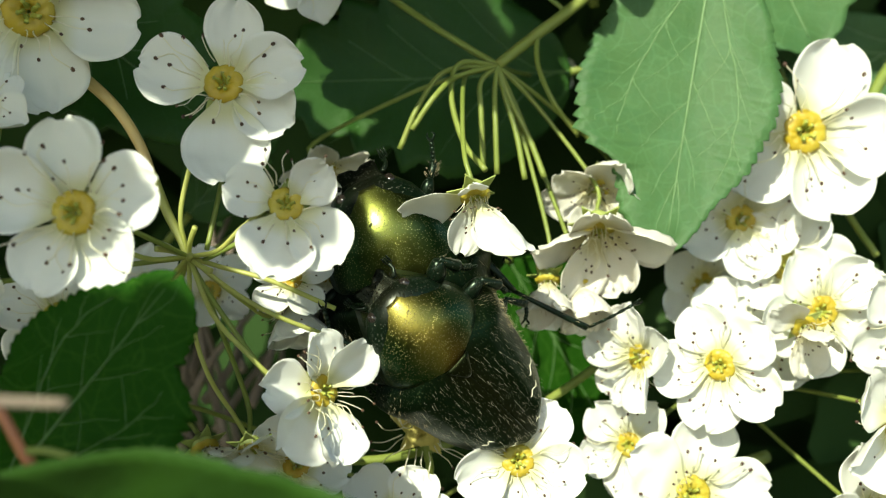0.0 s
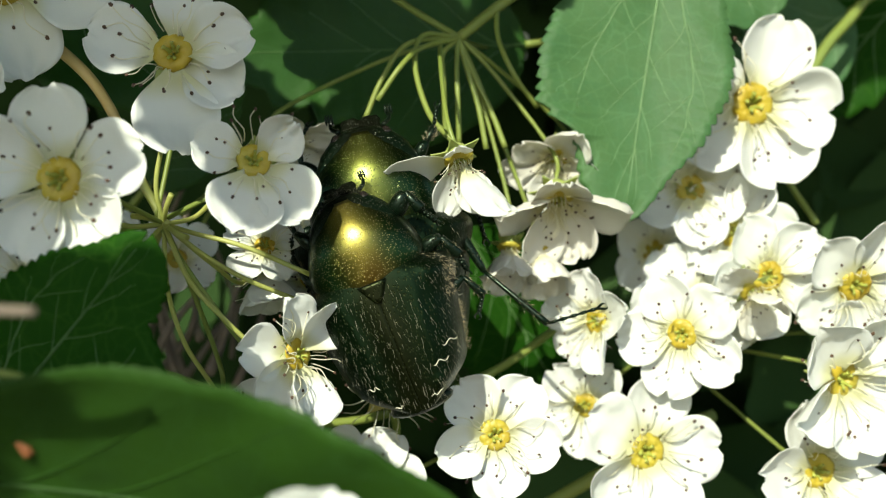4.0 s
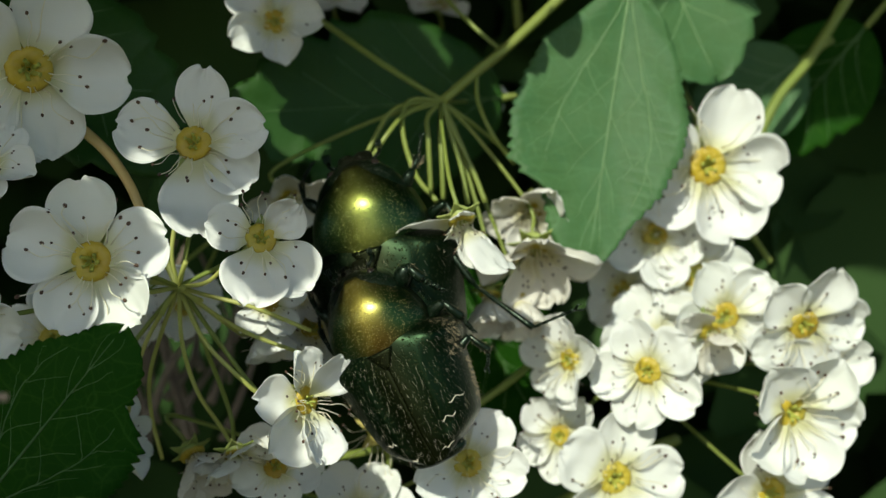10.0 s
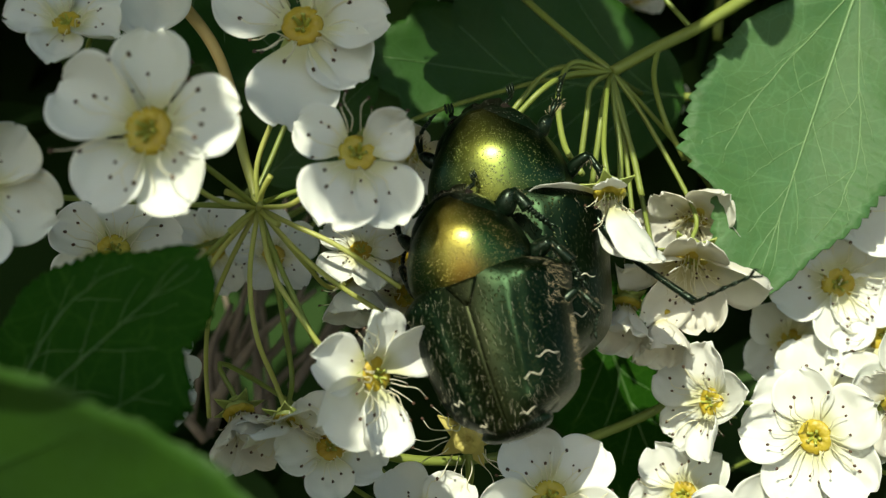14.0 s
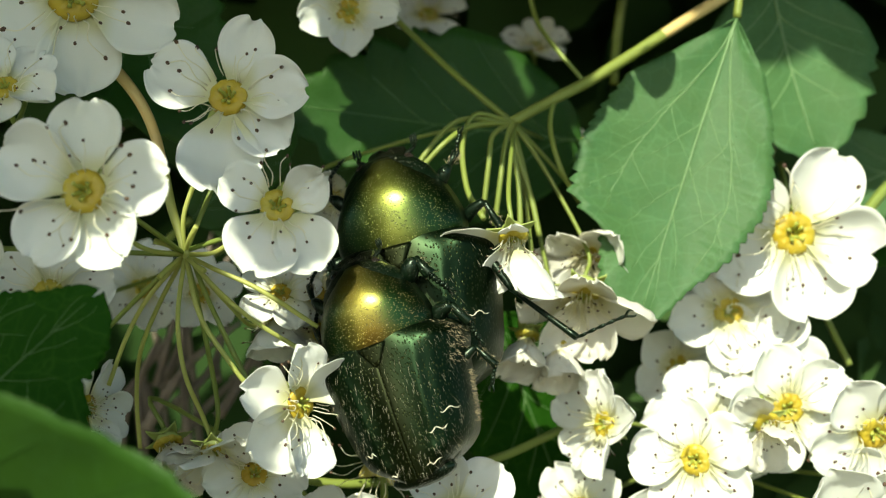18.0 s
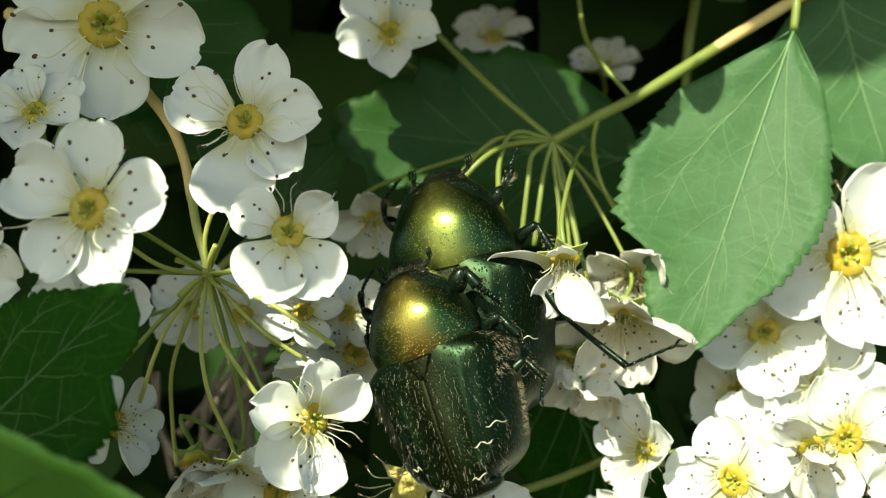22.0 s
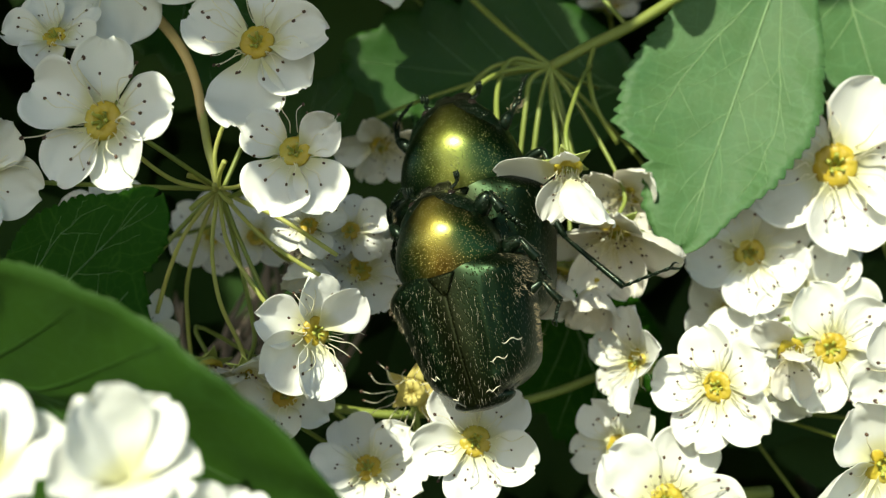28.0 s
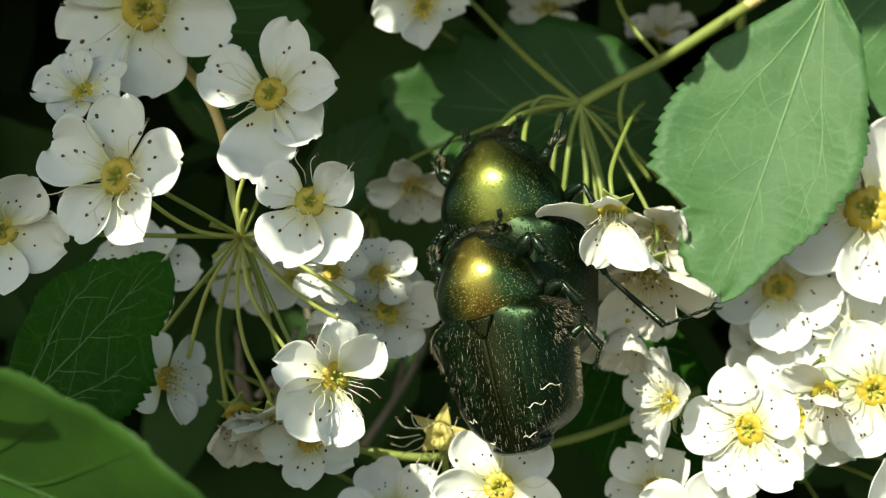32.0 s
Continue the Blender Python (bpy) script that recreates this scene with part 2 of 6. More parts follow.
LEAF_NEAR_DIMMED = material("dimmed_near_leaf_blade", (0.023, 0.064, 0.007), 0.5, sheer=0.15, sheer_color=(0.08, 0.18, 0.012), vary=(((0.017, 0.048, 0.007), 0.8), ((0.026, 0.065, 0.011), 0.7)), scale=420, bump=0.3, bump_scale=1800, spec=0.15, net=(0.034, 0.09, 0.018))
VEIN = material("leaf_vein", (0.165, 0.29, 0.115), 0.45, sheer=0.2, vary=(((0.13, 0.24, 0.09), 0.7),), scale=900)
# Darkened copy of VEIN, to go with the shaded blades.
VEIN_DARK = material("dark_leaf_vein", (0.085, 0.17, 0.05), 0.4, sheer=0.2, vary=(((0.07, 0.15, 0.04), 0.7),), scale=900)
# Darker than LEAF: the shade inside the bush is put into the colour.
FOLIAGE_DARKENED = material("bush_foliage", (0.025, 0.055, 0.014), 0.8, sheer=0.05, sheer_color=(0.06, 0.14, 0.015), vary=(((0.02, 0.045, 0.012), 0.9), ((0.045, 0.085, 0.026), 0.8)), scale=60, bump=0.2, bump_scale=800, spec=0.08)
# For unseen shading leaves: extra translucent, to tint and brighten the shade they cast.
FOLIAGE_FILTER = material("shade_tint_foliage", (0.05, 0.12, 0.03), 0.5, sheer=0.78, sheer_color=(0.68, 0.80, 0.26), vary=(((0.04, 0.10, 0.025), 0.8),), scale=120)
SOIL = material("soil", (0.10, 0.085, 0.05), 0.9, vary=(((0.06, 0.09, 0.03), 0.9), ((0.14, 0.11, 0.07), 0.8)), scale=2, bump=0.6, bump_scale=30)
PRONOTUM = shell("bronze_shield", (0.27, 0.225, 0.04), (0.005, 0.036, 0.003), 0.33, 9000, 0.5, metal=1.0, coat=0.4, pit_color=(0.36, 0.30, 0.12), painted_sheen=(0.18, 0.105, 0.012))
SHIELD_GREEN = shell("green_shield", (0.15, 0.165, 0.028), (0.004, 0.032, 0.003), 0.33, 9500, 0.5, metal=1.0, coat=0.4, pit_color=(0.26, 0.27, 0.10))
ELYTRA = shell("dark_green_wing_case", (0.0085, 0.011, 0.002), (0.0035, 0.0125, 0.003), 0.36, 7600, 0.5, metal=0.85, pit_color=(0.030, 0.034, 0.009), stretch=0.5)
ARMOUR = shell("black_green_armour", (0.007, 0.009, 0.004), (0.005, 0.014, 0.006), 0.3, 5200, 0.8, metal=0.6, pit_color=(0.035, 0.035, 0.02))
HEADPLATE = shell("rough_dark_head", (0.012, 0.014, 0.007), (0.008, 0.014, 0.006), 0.36, 5600, 1.0, metal=0.7, pit_color=(0.07, 0.065, 0.045))
# Pale metal that paints the highlight along the shield's raised margin.
RIM_HIGHLIGHT = material("rim_highlight", (0.16, 0.15, 0.06), 0.35, 0.9)
HAIR = material("pale_hair", (0.30, 0.28, 0.20), 0.5)
GREY_HAIR = material("grey_hair", (0.20, 0.19, 0.14), 0.6)
TAN_HAIR = material("tan_hair", (0.42, 0.35, 0.22), 0.6)
FLECK = material("white_fleck", (0.66, 0.62, 0.48), 0.6)
EYE = material("eye", (0.015, 0.012, 0.01), 0.12)


# ---- mesh helpers, all in plan units ----
def mesh_of(name, bm, mats, smooth=True):
    bmesh.ops.scale(bm, vec=(U, U, U), verts=bm.verts)
    bmesh.ops.recalc_face_normals(bm, faces=bm.faces)
    me = bpy.data.meshes.new(name)
    bm.to_mesh(me)
    bm.free()
    for m in mats if isinstance(mats, (list, tuple)) else [mats]:
        me.materials.append(m)
    for p in me.polygons:
        p.use_smooth = smooth
    return me


def put(name, me, parent, m=None, label=""):
    ob = new(name, me)
    ob.parent = parent
    if m is not None:
        m = m.copy()
        m.translation = m.translation * U
        ob.matrix_basis = m
    return tagged(ob, label) if label else ob


def part(name, bm, mats, parent, label="", smooth=True, m=None):
    return put(name, mesh_of(name, bm, mats, smooth), parent, m, label)


def thing(name, place, turn, label, category, group="", kind=""):
    ob = new(name)
    ob.empty_display_size = 0.002
    ob.matrix_basis = Matrix.Translation(spot(*place)) @ turn.to_4x4()
    return tagged(ob, label, category, group, kind)


def basis(x, y, z):
    return Matrix((x, y, z)).transposed()


def tube(bm, pts, radii, sides=6, mat=0, cap=True):
    """A round tube through pts, with a radius at each."""
    pts = [Vector(p) for p in pts]
    rings = []
    side = None
    for i, p in enumerate(pts):
        d = (pts[min(i + 1, len(pts) - 1)] - pts[max(i - 1, 0)]).normalized()
        if side is None:
            side = d.orthogonal().normalized()
        side = (side - d * side.dot(d)).normalized()
        up = d.cross(side)
        r = radii[i] if isinstance(radii, (list, tuple)) else radii
        rings.append([bm.verts.new(p + (side * math.cos(2 * math.pi * k / sides) + up * math.sin(2 * math.pi * k / sides)) * r) for k in range(sides)])
    for a, b in zip(rings, rings[1:]):
        for k in range(sides):
            bm.faces.new((a[k], a[(k + 1) % sides], b[(k + 1) % sides], b[k])).material_index = mat
    if cap:
        bm.faces.new(rings[0][::-1]).material_index = mat
        bm.faces.new(rings[-1]).material_index = mat


def bow(pts, steps=6):
    """A smooth line through the given points (Catmull-Rom)."""
    pts = [Vector(p) for p in pts]
    ext = [2 * pts[0] - pts[1], *pts, 2 * pts[-1] - pts[-2]]
    out = []
    for i in range(1, len(ext) - 2):
        a, b, c, d = ext[i - 1 : i + 3]
        for s in range(steps):
            t = s / steps
            out.append(0.5 * (2 * b + (c - a) * t + (2 * a - 5 * b + 4 * c - d) * t * t + (3 * b - a - 3 * c + d) * t ** 3))
    out.append(pts[-1])
    return out


def sheet(bm, rows, thick=0.0, mat=0):
    """A skin over a grid of points; with thick it gets a back and closed rims."""
    grid = [[bm.verts.new(p) for p in row] for row in rows]
    for a, b in zip(grid, grid[1:]):
        for k in range(len(a) - 1):
            bm.faces.new((a[k], a[k + 1], b[k + 1], b[k])).material_index = mat
    if not thick:
        return grid
    nr, nc = len(rows), len(rows[0])
    back = []
    for i in range(nr):
        line = []
        for k in range(nc):
            du = Vector(rows[min(i + 1, nr - 1)][k]) - Vector(rows[max(i - 1, 0)][k])
            dv = Vector(rows[i][min(k + 1, nc - 1)]) - Vector(rows[i][max(k - 1, 0)])
            n = dv.cross(du)
            n = n.normalized() if n.length > 1e-9 else Vector((0, 0, 1))
            line.append(bm.verts.new(Vector(rows[i][k]) - n * thick))
        back.append(line)
    for a, b in zip(back, back[1:]):
        for k in range(nc - 1):
            bm.faces.new((a[k], b[k], b[k + 1], a[k + 1])).material_index = mat
    rim = [(0, k) for k in range(nc)] + [(i, nc - 1) for i in range(1, nr)] + [(nr - 1, k) for k in range(nc - 2, -1, -1)] + [(i, 0) for i in range(nr - 2, 0, -1)]
    for (i, k), (j, l) in zip(rim, rim[1:] + rim[:1]):
        bm.faces.new((grid[i][k], back[i][k], back[j][l], grid[j][l])).material_index = mat
    return grid


def ball(bm, centre, size, rings=8, sides=12, mat=0):
    vs = bmesh.ops.create_uvsphere(bm, u_segments=sides, v_segments=rings, radius=1)["verts"]
    for v in vs:
        v.co = Vector(centre) + Vector((v.co.x * size[0], v.co.y * size[1], v.co.z * size[2]))
    for fc in {fc for v in vs for fc in v.link_faces}:
        fc.material_index = mat


# ---- blossoms ----
def petal_mesh(seed, cup=0.12, crumple=0.0, mat=None, wide=1.0, curl=0.0):
    """A round white petal of length 1 along +x with a short claw, a shallow notch and a wavy rim; curl folds its tip forward."""
    rnd = random.Random(seed)
    ph, notch, lean = rnd.uniform(0, 6), rnd.choice((0.0, 0.02, 0.04, 0.1)), rnd.uniform(-0.07, 0.07)
    wide *= rnd.uniform(0.95, 1.08)
    rows = []
    for i in range(19):
        s = math.sin(i / 18 * math.pi / 2)
        row = []
        for k in range(17):
            v = k / 8 - 1
            half = wide / 2 * (max(0.0, 1 - abs((s - 0.58) / 0.44) ** 2.2) ** 0.5 if s > 0.58 else 0.16 * (1 - s / 0.58) + math.sin(s / 0.58 * math.pi / 2) ** 1.2)
            half = max(half, 0.03)
            x = s - notch * max(0, 1 - abs(v) * 2.0) * s ** 6 + 0.024 * math.sin(4.2 * v + ph) * s ** 3 + 0.007 * math.sin(11 * v + 2 * ph) * s ** 4
            y = v * half * (1 + 0.03 * math.sin(7 * s + ph)) + lean * s * s
            z = cup * (v * v * 1.1 * half * 2 + 0.55 * s * s - 0.35 * s) + 0.035 * math.sin(3.1 * s + 2.3 * v + ph) * s
            z += (0.010 * math.sin(9 * v + ph) + 0.006 * math.sin(17 * v - ph)) * s * s
            z += crumple * (noise.noise(Vector((3.2 * s, 2.6 * v, seed))) + 0.35 * noise.noise(Vector((7.5 * s, 7 * v, seed + 40)))) * s
            if curl and s > 0.5:
                a = curl * min(1.0, (s - 0.5) / 0.2)
                r = x - 0.5
                x, z = 0.5 + r * math.cos(a) - z * math.sin(a) * 0.5, z + r * math.sin(a)
            row.append((x, y, z + 0.02))
        rows.append(row)
    bm = bmesh.new()
    sheet(bm, rows, 0.006)
    return mesh_of("petal", bm, mat or PETAL)


PETALS = [petal_mesh(k, 0.10 + 0.07 * (k % 4), 0.05 + 0.02 * (k % 3)) for k in range(16)]
OLD_PETALS = [petal_mesh(20 + k, 0.25, 0.12, PETAL_OLD, 0.9) for k in range(6)]
FOLDED_PETAL = petal_mesh(31, 0.14, 0.05, None, 0.92, 0.35)
WRINKLED_PETAL = petal_mesh(33, 0.3, 0.22, None, 0.95)
NARROW_PETAL = petal_mesh(35, 0.12, 0.05, None, 0.72)


def stamen_mesh(seed):
    rnd = random.Random(100 + seed)
    bm = bmesh.new()
    h = rnd.uniform(0.1, 0.3)
    pts = bow([(0.26, 0, 0.04), (0.36, rnd.uniform(-0.03, 0.03), h * 0.8), (0.52, rnd.uniform(-0.05, 0.05), h * 1.1), (rnd.uniform(0.55, 0.72), rnd.uniform(-0.06, 0.06), h * rnd.uniform(0.7, 1.2))], 3)
    tube(bm, pts, [0.009 - 0.0035 * i / len(pts) for i in range(len(pts))], 4)
    ball(bm, pts[-1], (0.027, 0.021, 0.018), 5, 7, 1)
    return mesh_of("stamen", bm, [FILAMENT, ANTHER])


STAMENS = [stamen_mesh(k) for k in range(14)]


def disc_mesh(mat):
    """A cushioned ring of ten glands round a sunken middle."""
    bm = bmesh.new()
    rows = []
    for i in range(15):
        a = i / 14 * math.pi * 1.2 - 0.2
        row = []
        for k in range(61):
            q = 2 * math.pi * k / 60
            lobe = 1 + 0.05 * math.cos(10 * q) + 0.16 * noise.noise(Vector((4 * math.cos(q), 4 * math.sin(q), 2.6 * a)))
            r = 0.165 + 0.10 * math.cos(a) * lobe
            row.append((r * math.cos(q), r * math.sin(q), 0.02 + 0.065 * math.sin(a) * lobe))
        rows.append(row)
    rows.append([(0.02 * math.cos(2 * math.pi * k / 60), 0.02 * math.sin(2 * math.pi * k / 60), -0.01) for k in range(61)])
    sheet(bm, rows)
    bmesh.ops.remove_doubles(bm, verts=bm.verts, dist=1e-4)
    return mesh_of("disc", bm, mat)


DISC_MESH, GOLD_DISC_MESH = disc_mesh(DISC), disc_mesh(SEPAL_GOLD)


def pistil_mesh():
    bm = bmesh.new()
    tube(bm, bow([(0.05, 0, 0), (0.075, 0.01, 0.07), (0.062, 0.015, 0.12), (0.10, 0.03, 0.165)], 2), [0.035, 0.042, 0.036, 0.024, 0.017, 0.016, 0.026], 7)
    return mesh_of("pistil", bm, PISTIL)


PISTIL_MESH = pistil_mesh()


def sepal_mesh(mat):
    bm = bmesh.new()
    rows = []
    for i in range(6):
        s = i / 5
        half = 0.12 * (1 - s) ** 0.8 + 0.004
        rows.append([(0.16 + 0.27 * s, v * half, -0.07 - 0.04 * s + 0.03 * v * v) for v in (-1, -0.4, 0.4, 1)])
    sheet(bm, rows, 0.02)
    return mesh_of("sepal", bm, mat)


SEPAL_MESH, GOLD_SEPAL_MESH = sepal_mesh(SEPAL), sepal_mesh(SEPAL_GOLD)


def cup_mesh(mat):
    bm = bmesh.new()
    rows = [[(r * math.cos(2 * math.pi * k / 14), r * math.sin(2 * math.pi * k / 14), z) for k in range(15)] for r, z in ((0.17, 0.03), (0.2, -0.04), (0.18, -0.12), (0.11, -0.19), (0.04, -0.23))]
    sheet(bm, rows)
    bmesh.ops.remove_doubles(bm, verts=bm.verts, dist=1e-4)
    return mesh_of("calyx_cup", bm, mat)


CUP_MESH, GOLD_CUP_MESH = cup_mesh(SEPAL), cup_mesh(SEPAL_GOLD)


def facing(right, up, spin):
    """The turn of a blossom that faces the camera, leaned to the right and up by degrees, spun in its own plane."""
    n = Vector((math.tan(radians(right)), -1, math.tan(radians(up)))).normalized()
    x = Vector((1, 0, 0))
    x = (x - n * x.dot(n)).normalized()
    return basis(x, n.cross(x), n) @ Matrix.Rotation(radians(spin), 3, "Z")


def turned(deg, size=1.0, tilt=0.0, z=0.0):
    return Matrix.Rotation(radians(deg), 4, "Z") @ Matrix.Translation((0, 0, z)) @ Matrix.Rotation(radians(-tilt), 4, "Y") @ Matrix.Scale(size, 4)


def blossom(seed, place, size, right, up, spin, state, stalk_to, label, plan=None):
    """White five-petalled blossom: petals, sepals, nectar disc, pistils, stamens and its stalk.
    plan holds, for each petal, its direction in degrees, length, forward bend, twist and mesh (None: one of the stock)."""
    rnd = random.Random(seed)
    turn = facing(right, up, spin)
    ob = thing("spirea_flower", place, turn, label, "flower", "blossoms of the bush")
    old = state == "faded"
    meshes = OLD_PETALS if old else PETALS
    if plan is None:
        plan = [(72 * k + spin, 1.0, rnd.uniform(0, 20), rnd.uniform(-10, 10), None) for k in range(5)]
    for k, (way, long, tilt, twist, mesh) in enumerate(plan):
        own = meshes[rnd.randrange(len(meshes))]
        put("petal", mesh or own, ob, turned(way - spin + rnd.uniform(-5, 5), size * long * rnd.uniform(0.95, 1.05), tilt, 0.03 * size * (k % 2)) @ Matrix.Translation((0.13, 0, 0)) @ Matrix.Rotation(radians(twist), 4, "X") @ Matrix.Scale(0.88, 4))
    for k in range(5):
        put("sepal", SEPAL_MESH, ob, turned(72 * k + 36, size))
    put("calyx_cup", CUP_MESH, ob, Matrix.Scale(size, 4))
    put("disc", DISC_MESH, ob, turned(rnd.uniform(0, 36), size * 0.92, 0, 0.045 * size), "yellow lobed nectar disc")
    for k in range(5):
        put("pistil", PISTIL_MESH, ob, turned(72 * k + 20 + rnd.uniform(-14, 14), size * rnd.uniform(0.9, 1.1)))
    count = rnd.randint(20, 26)
    for k in range(count):
        put("stamen", STAMENS[rnd.randrange(len(STAMENS))], ob, turned(360 / count * k + rnd.uniform(-9, 9), size * rnd.uniform(0.75, 1.25) * (0.78 if old else 0.75 if state == "side" else 1), rnd.uniform(-6, 26) + (28 if state != "open" else 0)))
    if stalk_to:
        inv = turn.inverted()
        end = inv @ (Vector(stalk_to) - Vector(place))
        bm = bmesh.new()
        line = bow([(0, 0, -0.2 * size), (0, 0, -0.2 * size - min(2.2, 0.3 * end.length)), end * 0.6 + Vector((0, 0, -0.15 * end.length)), end], 5)
        tube(bm, line, 0.14, 7)
        part("pedicel", bm, STALK, ob, "slender green flower stalk")
    return ob


# ---- leaves ----
def outline(s, teeth, deep):
    """Half width of a toothed oval leaf at s from stalk to tip, for a leaf of length 1 and width 1."""
    half = 0.5 * max(0.0, math.sin(math.pi * min(1, s * 0.94 + 0.03) ** 0.86)) ** 0.7
    if teeth and s > 0.45:
        q = (s - 0.45) * teeth
        half *= 1 - deep * (1 - (q - math.floor(q))) * min(1, (s - 0.45) * 12)
    if teeth and s > 0.12:
        q = s * 34
        half *= 1 - 0.025 * (1 - (q - math.floor(q)))
    return half if s < 0.995 else 0.012


LOBES = (((0, 0.02), (0.1, 0.17), (0.26, 0.38), (0.4, 0.46), (0.526, 0.49), (0.69, 0.47), (0.705, 0.40), (0.725, 0.405), (0.745, 0.31), (0.765, 0.26), (0.785, 0.28), (0.81, 0.262), (0.9, 0.225), (0.97, 0.13), (1, 0.01)),
         ((0, 0.02), (0.127, 0.2), (0.286, 0.30), (0.45, 0.375), (0.58, 0.37), (0.725, 0.297), (0.81, 0.21), (0.835, 0.18), (0.92, 0.12), (0.97, 0.07), (1, 0.01)))


def lobed(s, side):
    """Half width of the three-lobed leaf, left or right of its midrib."""
    xs, ys = zip(*LOBES[0 if side < 0 else 1])
    q = s * 27 + (0.4 if side < 0 else 0)
    return float(np.interp(s, xs, ys)) * (1 - (0.015 if s < 0.3 else 0.04 if s < 0.6 else 0.07) * (1 - (q - math.floor(q))) ** 1.5)


def leaf(name, base, tip, normal, width, label, mat=None, vein_mat=None, fold=0.12, arch=0.08, teeth=8, deep=0.16, veins=4, stalk=(0, -3, 0), seed=0, group="leaves", lobes=False):
    """A toothed leaf from base to tip: blade, midrib, side veins and stalk."""
    mat, vein_mat = mat or LEAF, vein_mat or VEIN
    b, t = Vector(base), Vector(tip)
    y = (t - b).normalized()
    n = Vector(normal)
    n = (n - y * n.dot(y)).normalized()
    ob = thing(name, base, basis(y.cross(n), y, n), label, "leaf", group)
    length = (t - b).length

    def height(s, v):
        return (-fold * width * (1 - abs(v) ** 1.2) * math.sin(math.pi * min(s + 0.05, 1)) * 0.5 - arch * length * (s - 0.4) ** 2
                + 0.012 * length * math.sin(7 * s + 3 * v + seed) * abs(v) + 0.010 * length * math.sin(26 * s - 5 * abs(v)) * abs(v) * 0.5)

    rows = []
    steps = 216 if lobes else 66
    for i in range(steps + 1):
        s = i / steps
        halves = [lobed(s, 1) * width, lobed(s, -1) * width] if lobes else [outline(s, teeth, deep) * width] * 2
        rows.append([((k / 8 - 1) * halves[k > 8], s * length + 0.05 * width * abs(k / 8 - 1), height(s, k / 8 - 1)) for k in range(17)])
    bm = bmesh.new()
    sheet(bm, rows, 0.07)
    part("blade", bm, mat, ob)
    rib = (width * 0.0055 + 0.016) * (0.8 if lobes else 1)
    bm = bmesh.new()
    tube(bm, [(0, s * length, height(s, 0) + 0.02) for s in np.linspace(0, 0.97, 24)], [rib * (1.5 - 1.2 * s) for s in np.linspace(0, 1, 24)], 6)
    part("midrib", bm, vein_mat, ob)
    runs = []
    if lobes:
        for side, end, reach in ((1, 0.69, 0.62), (-1, 0.80, 0.70)):
            main = [(0.01 + (end - 0.01) * q, side * reach * math.sin(q * 1.25) / math.sin(1.25)) for q in np.linspace(0, 1, 16)]
            runs.append((main, 0.8))
            for j, (q0, far, way) in enumerate(((3, 0.20, 1), (6, 0.17, 1), (9, 0.14, 1), (12, 0.10, 1), (7, 0.16, -1), (11, 0.14, -1))):
                s0, v0 = main[q0]
                runs.append(([(s0 + far * q, v0 + side * way * (0.30 if way > 0 else 0.34) * q ** 1.2) for q in np.linspace(0, 1, 8)], 0.36))
        for k, (s0, side) in enumerate(((0.30, -1), (0.36, 1), (0.50, -1), (0.56, 1), (0.66, -1), (0.70, 1), (0.80, -1), (0.82, 1))):
            runs.append(([(s0 + 0.16 * q, side * 0.42 * q ** 1.15) for q in np.linspace(0, 1, 9)], 0.4))
    for run, thick in runs:
        bm = bmesh.new()
        line = []
        for s, v in run:
            wob = 0.012 * math.sin(31 * s + 9 * v)
            line.append(((v + wob) * lobed(min(s, 0.99), 1 if v < 0 else -1) * width, s * length + 0.05 * width * abs(v), height(s, v) + 0.012))
        n = len(line)
        tube(bm, line, [rib * thick * (1 - 0.65 * i / n) for i in range(n)], 5)
        part("side_vein", bm, vein_mat, ob)
    for k in range(0 if lobes else veins):
        for side in (-1, 1):
            s0 = 0.05 + 0.62 * k / veins + (0.03 if side > 0 else 0)
            bm = bmesh.new()
            line = []
            for q in np.linspace(0, 1, 14):
                s = s0 + (0.30 + 0.05 * k / veins) * q ** 0.8 * (1 - 0.25 * s0)
                v = side * min(0.92, q ** 1.1 * 0.9)
                s = min(s, 0.97)
                line.append((v * outline(s, 0, 0) * width, s * length + 0.05 * width * abs(v), height(s, v) + 0.012))
            tube(bm, line, [rib * (0.72 - 0.5 * q) for q in np.linspace(0, 1, 14)], 5)
            part("side_vein", bm, vein_mat, ob)
    if stalk:
        bm = bmesh.new()
        tube(bm, bow([(0, 0.2, height(0, 0)), (stalk[0] * 0.5, stalk[1] * 0.5, stalk[2] * 0.3), stalk], 5), 0.28, 7)
        part("leaf_stalk", bm, STALK, ob)
    return ob


def stalks(name, place, lines, label, category="stem", mats=None):
    """A branching stalk; each line is (part name, points, radius at its start and end)."""
    ob = thing(name, place, Matrix.Identity(3), label, category)
    for pname, pts, r0, r1 in lines:
        pts = bow([Vector(p) - Vector(place) for p in pts], 7)
        bm = bmesh.new()
        tube(bm, pts, [r0 + (r1 - r0) * i / (len(pts) - 1) for i in range(len(pts))], 8)
        part(pname, bm, (mats or {}).get(pname, STALK), ob)
    return ob


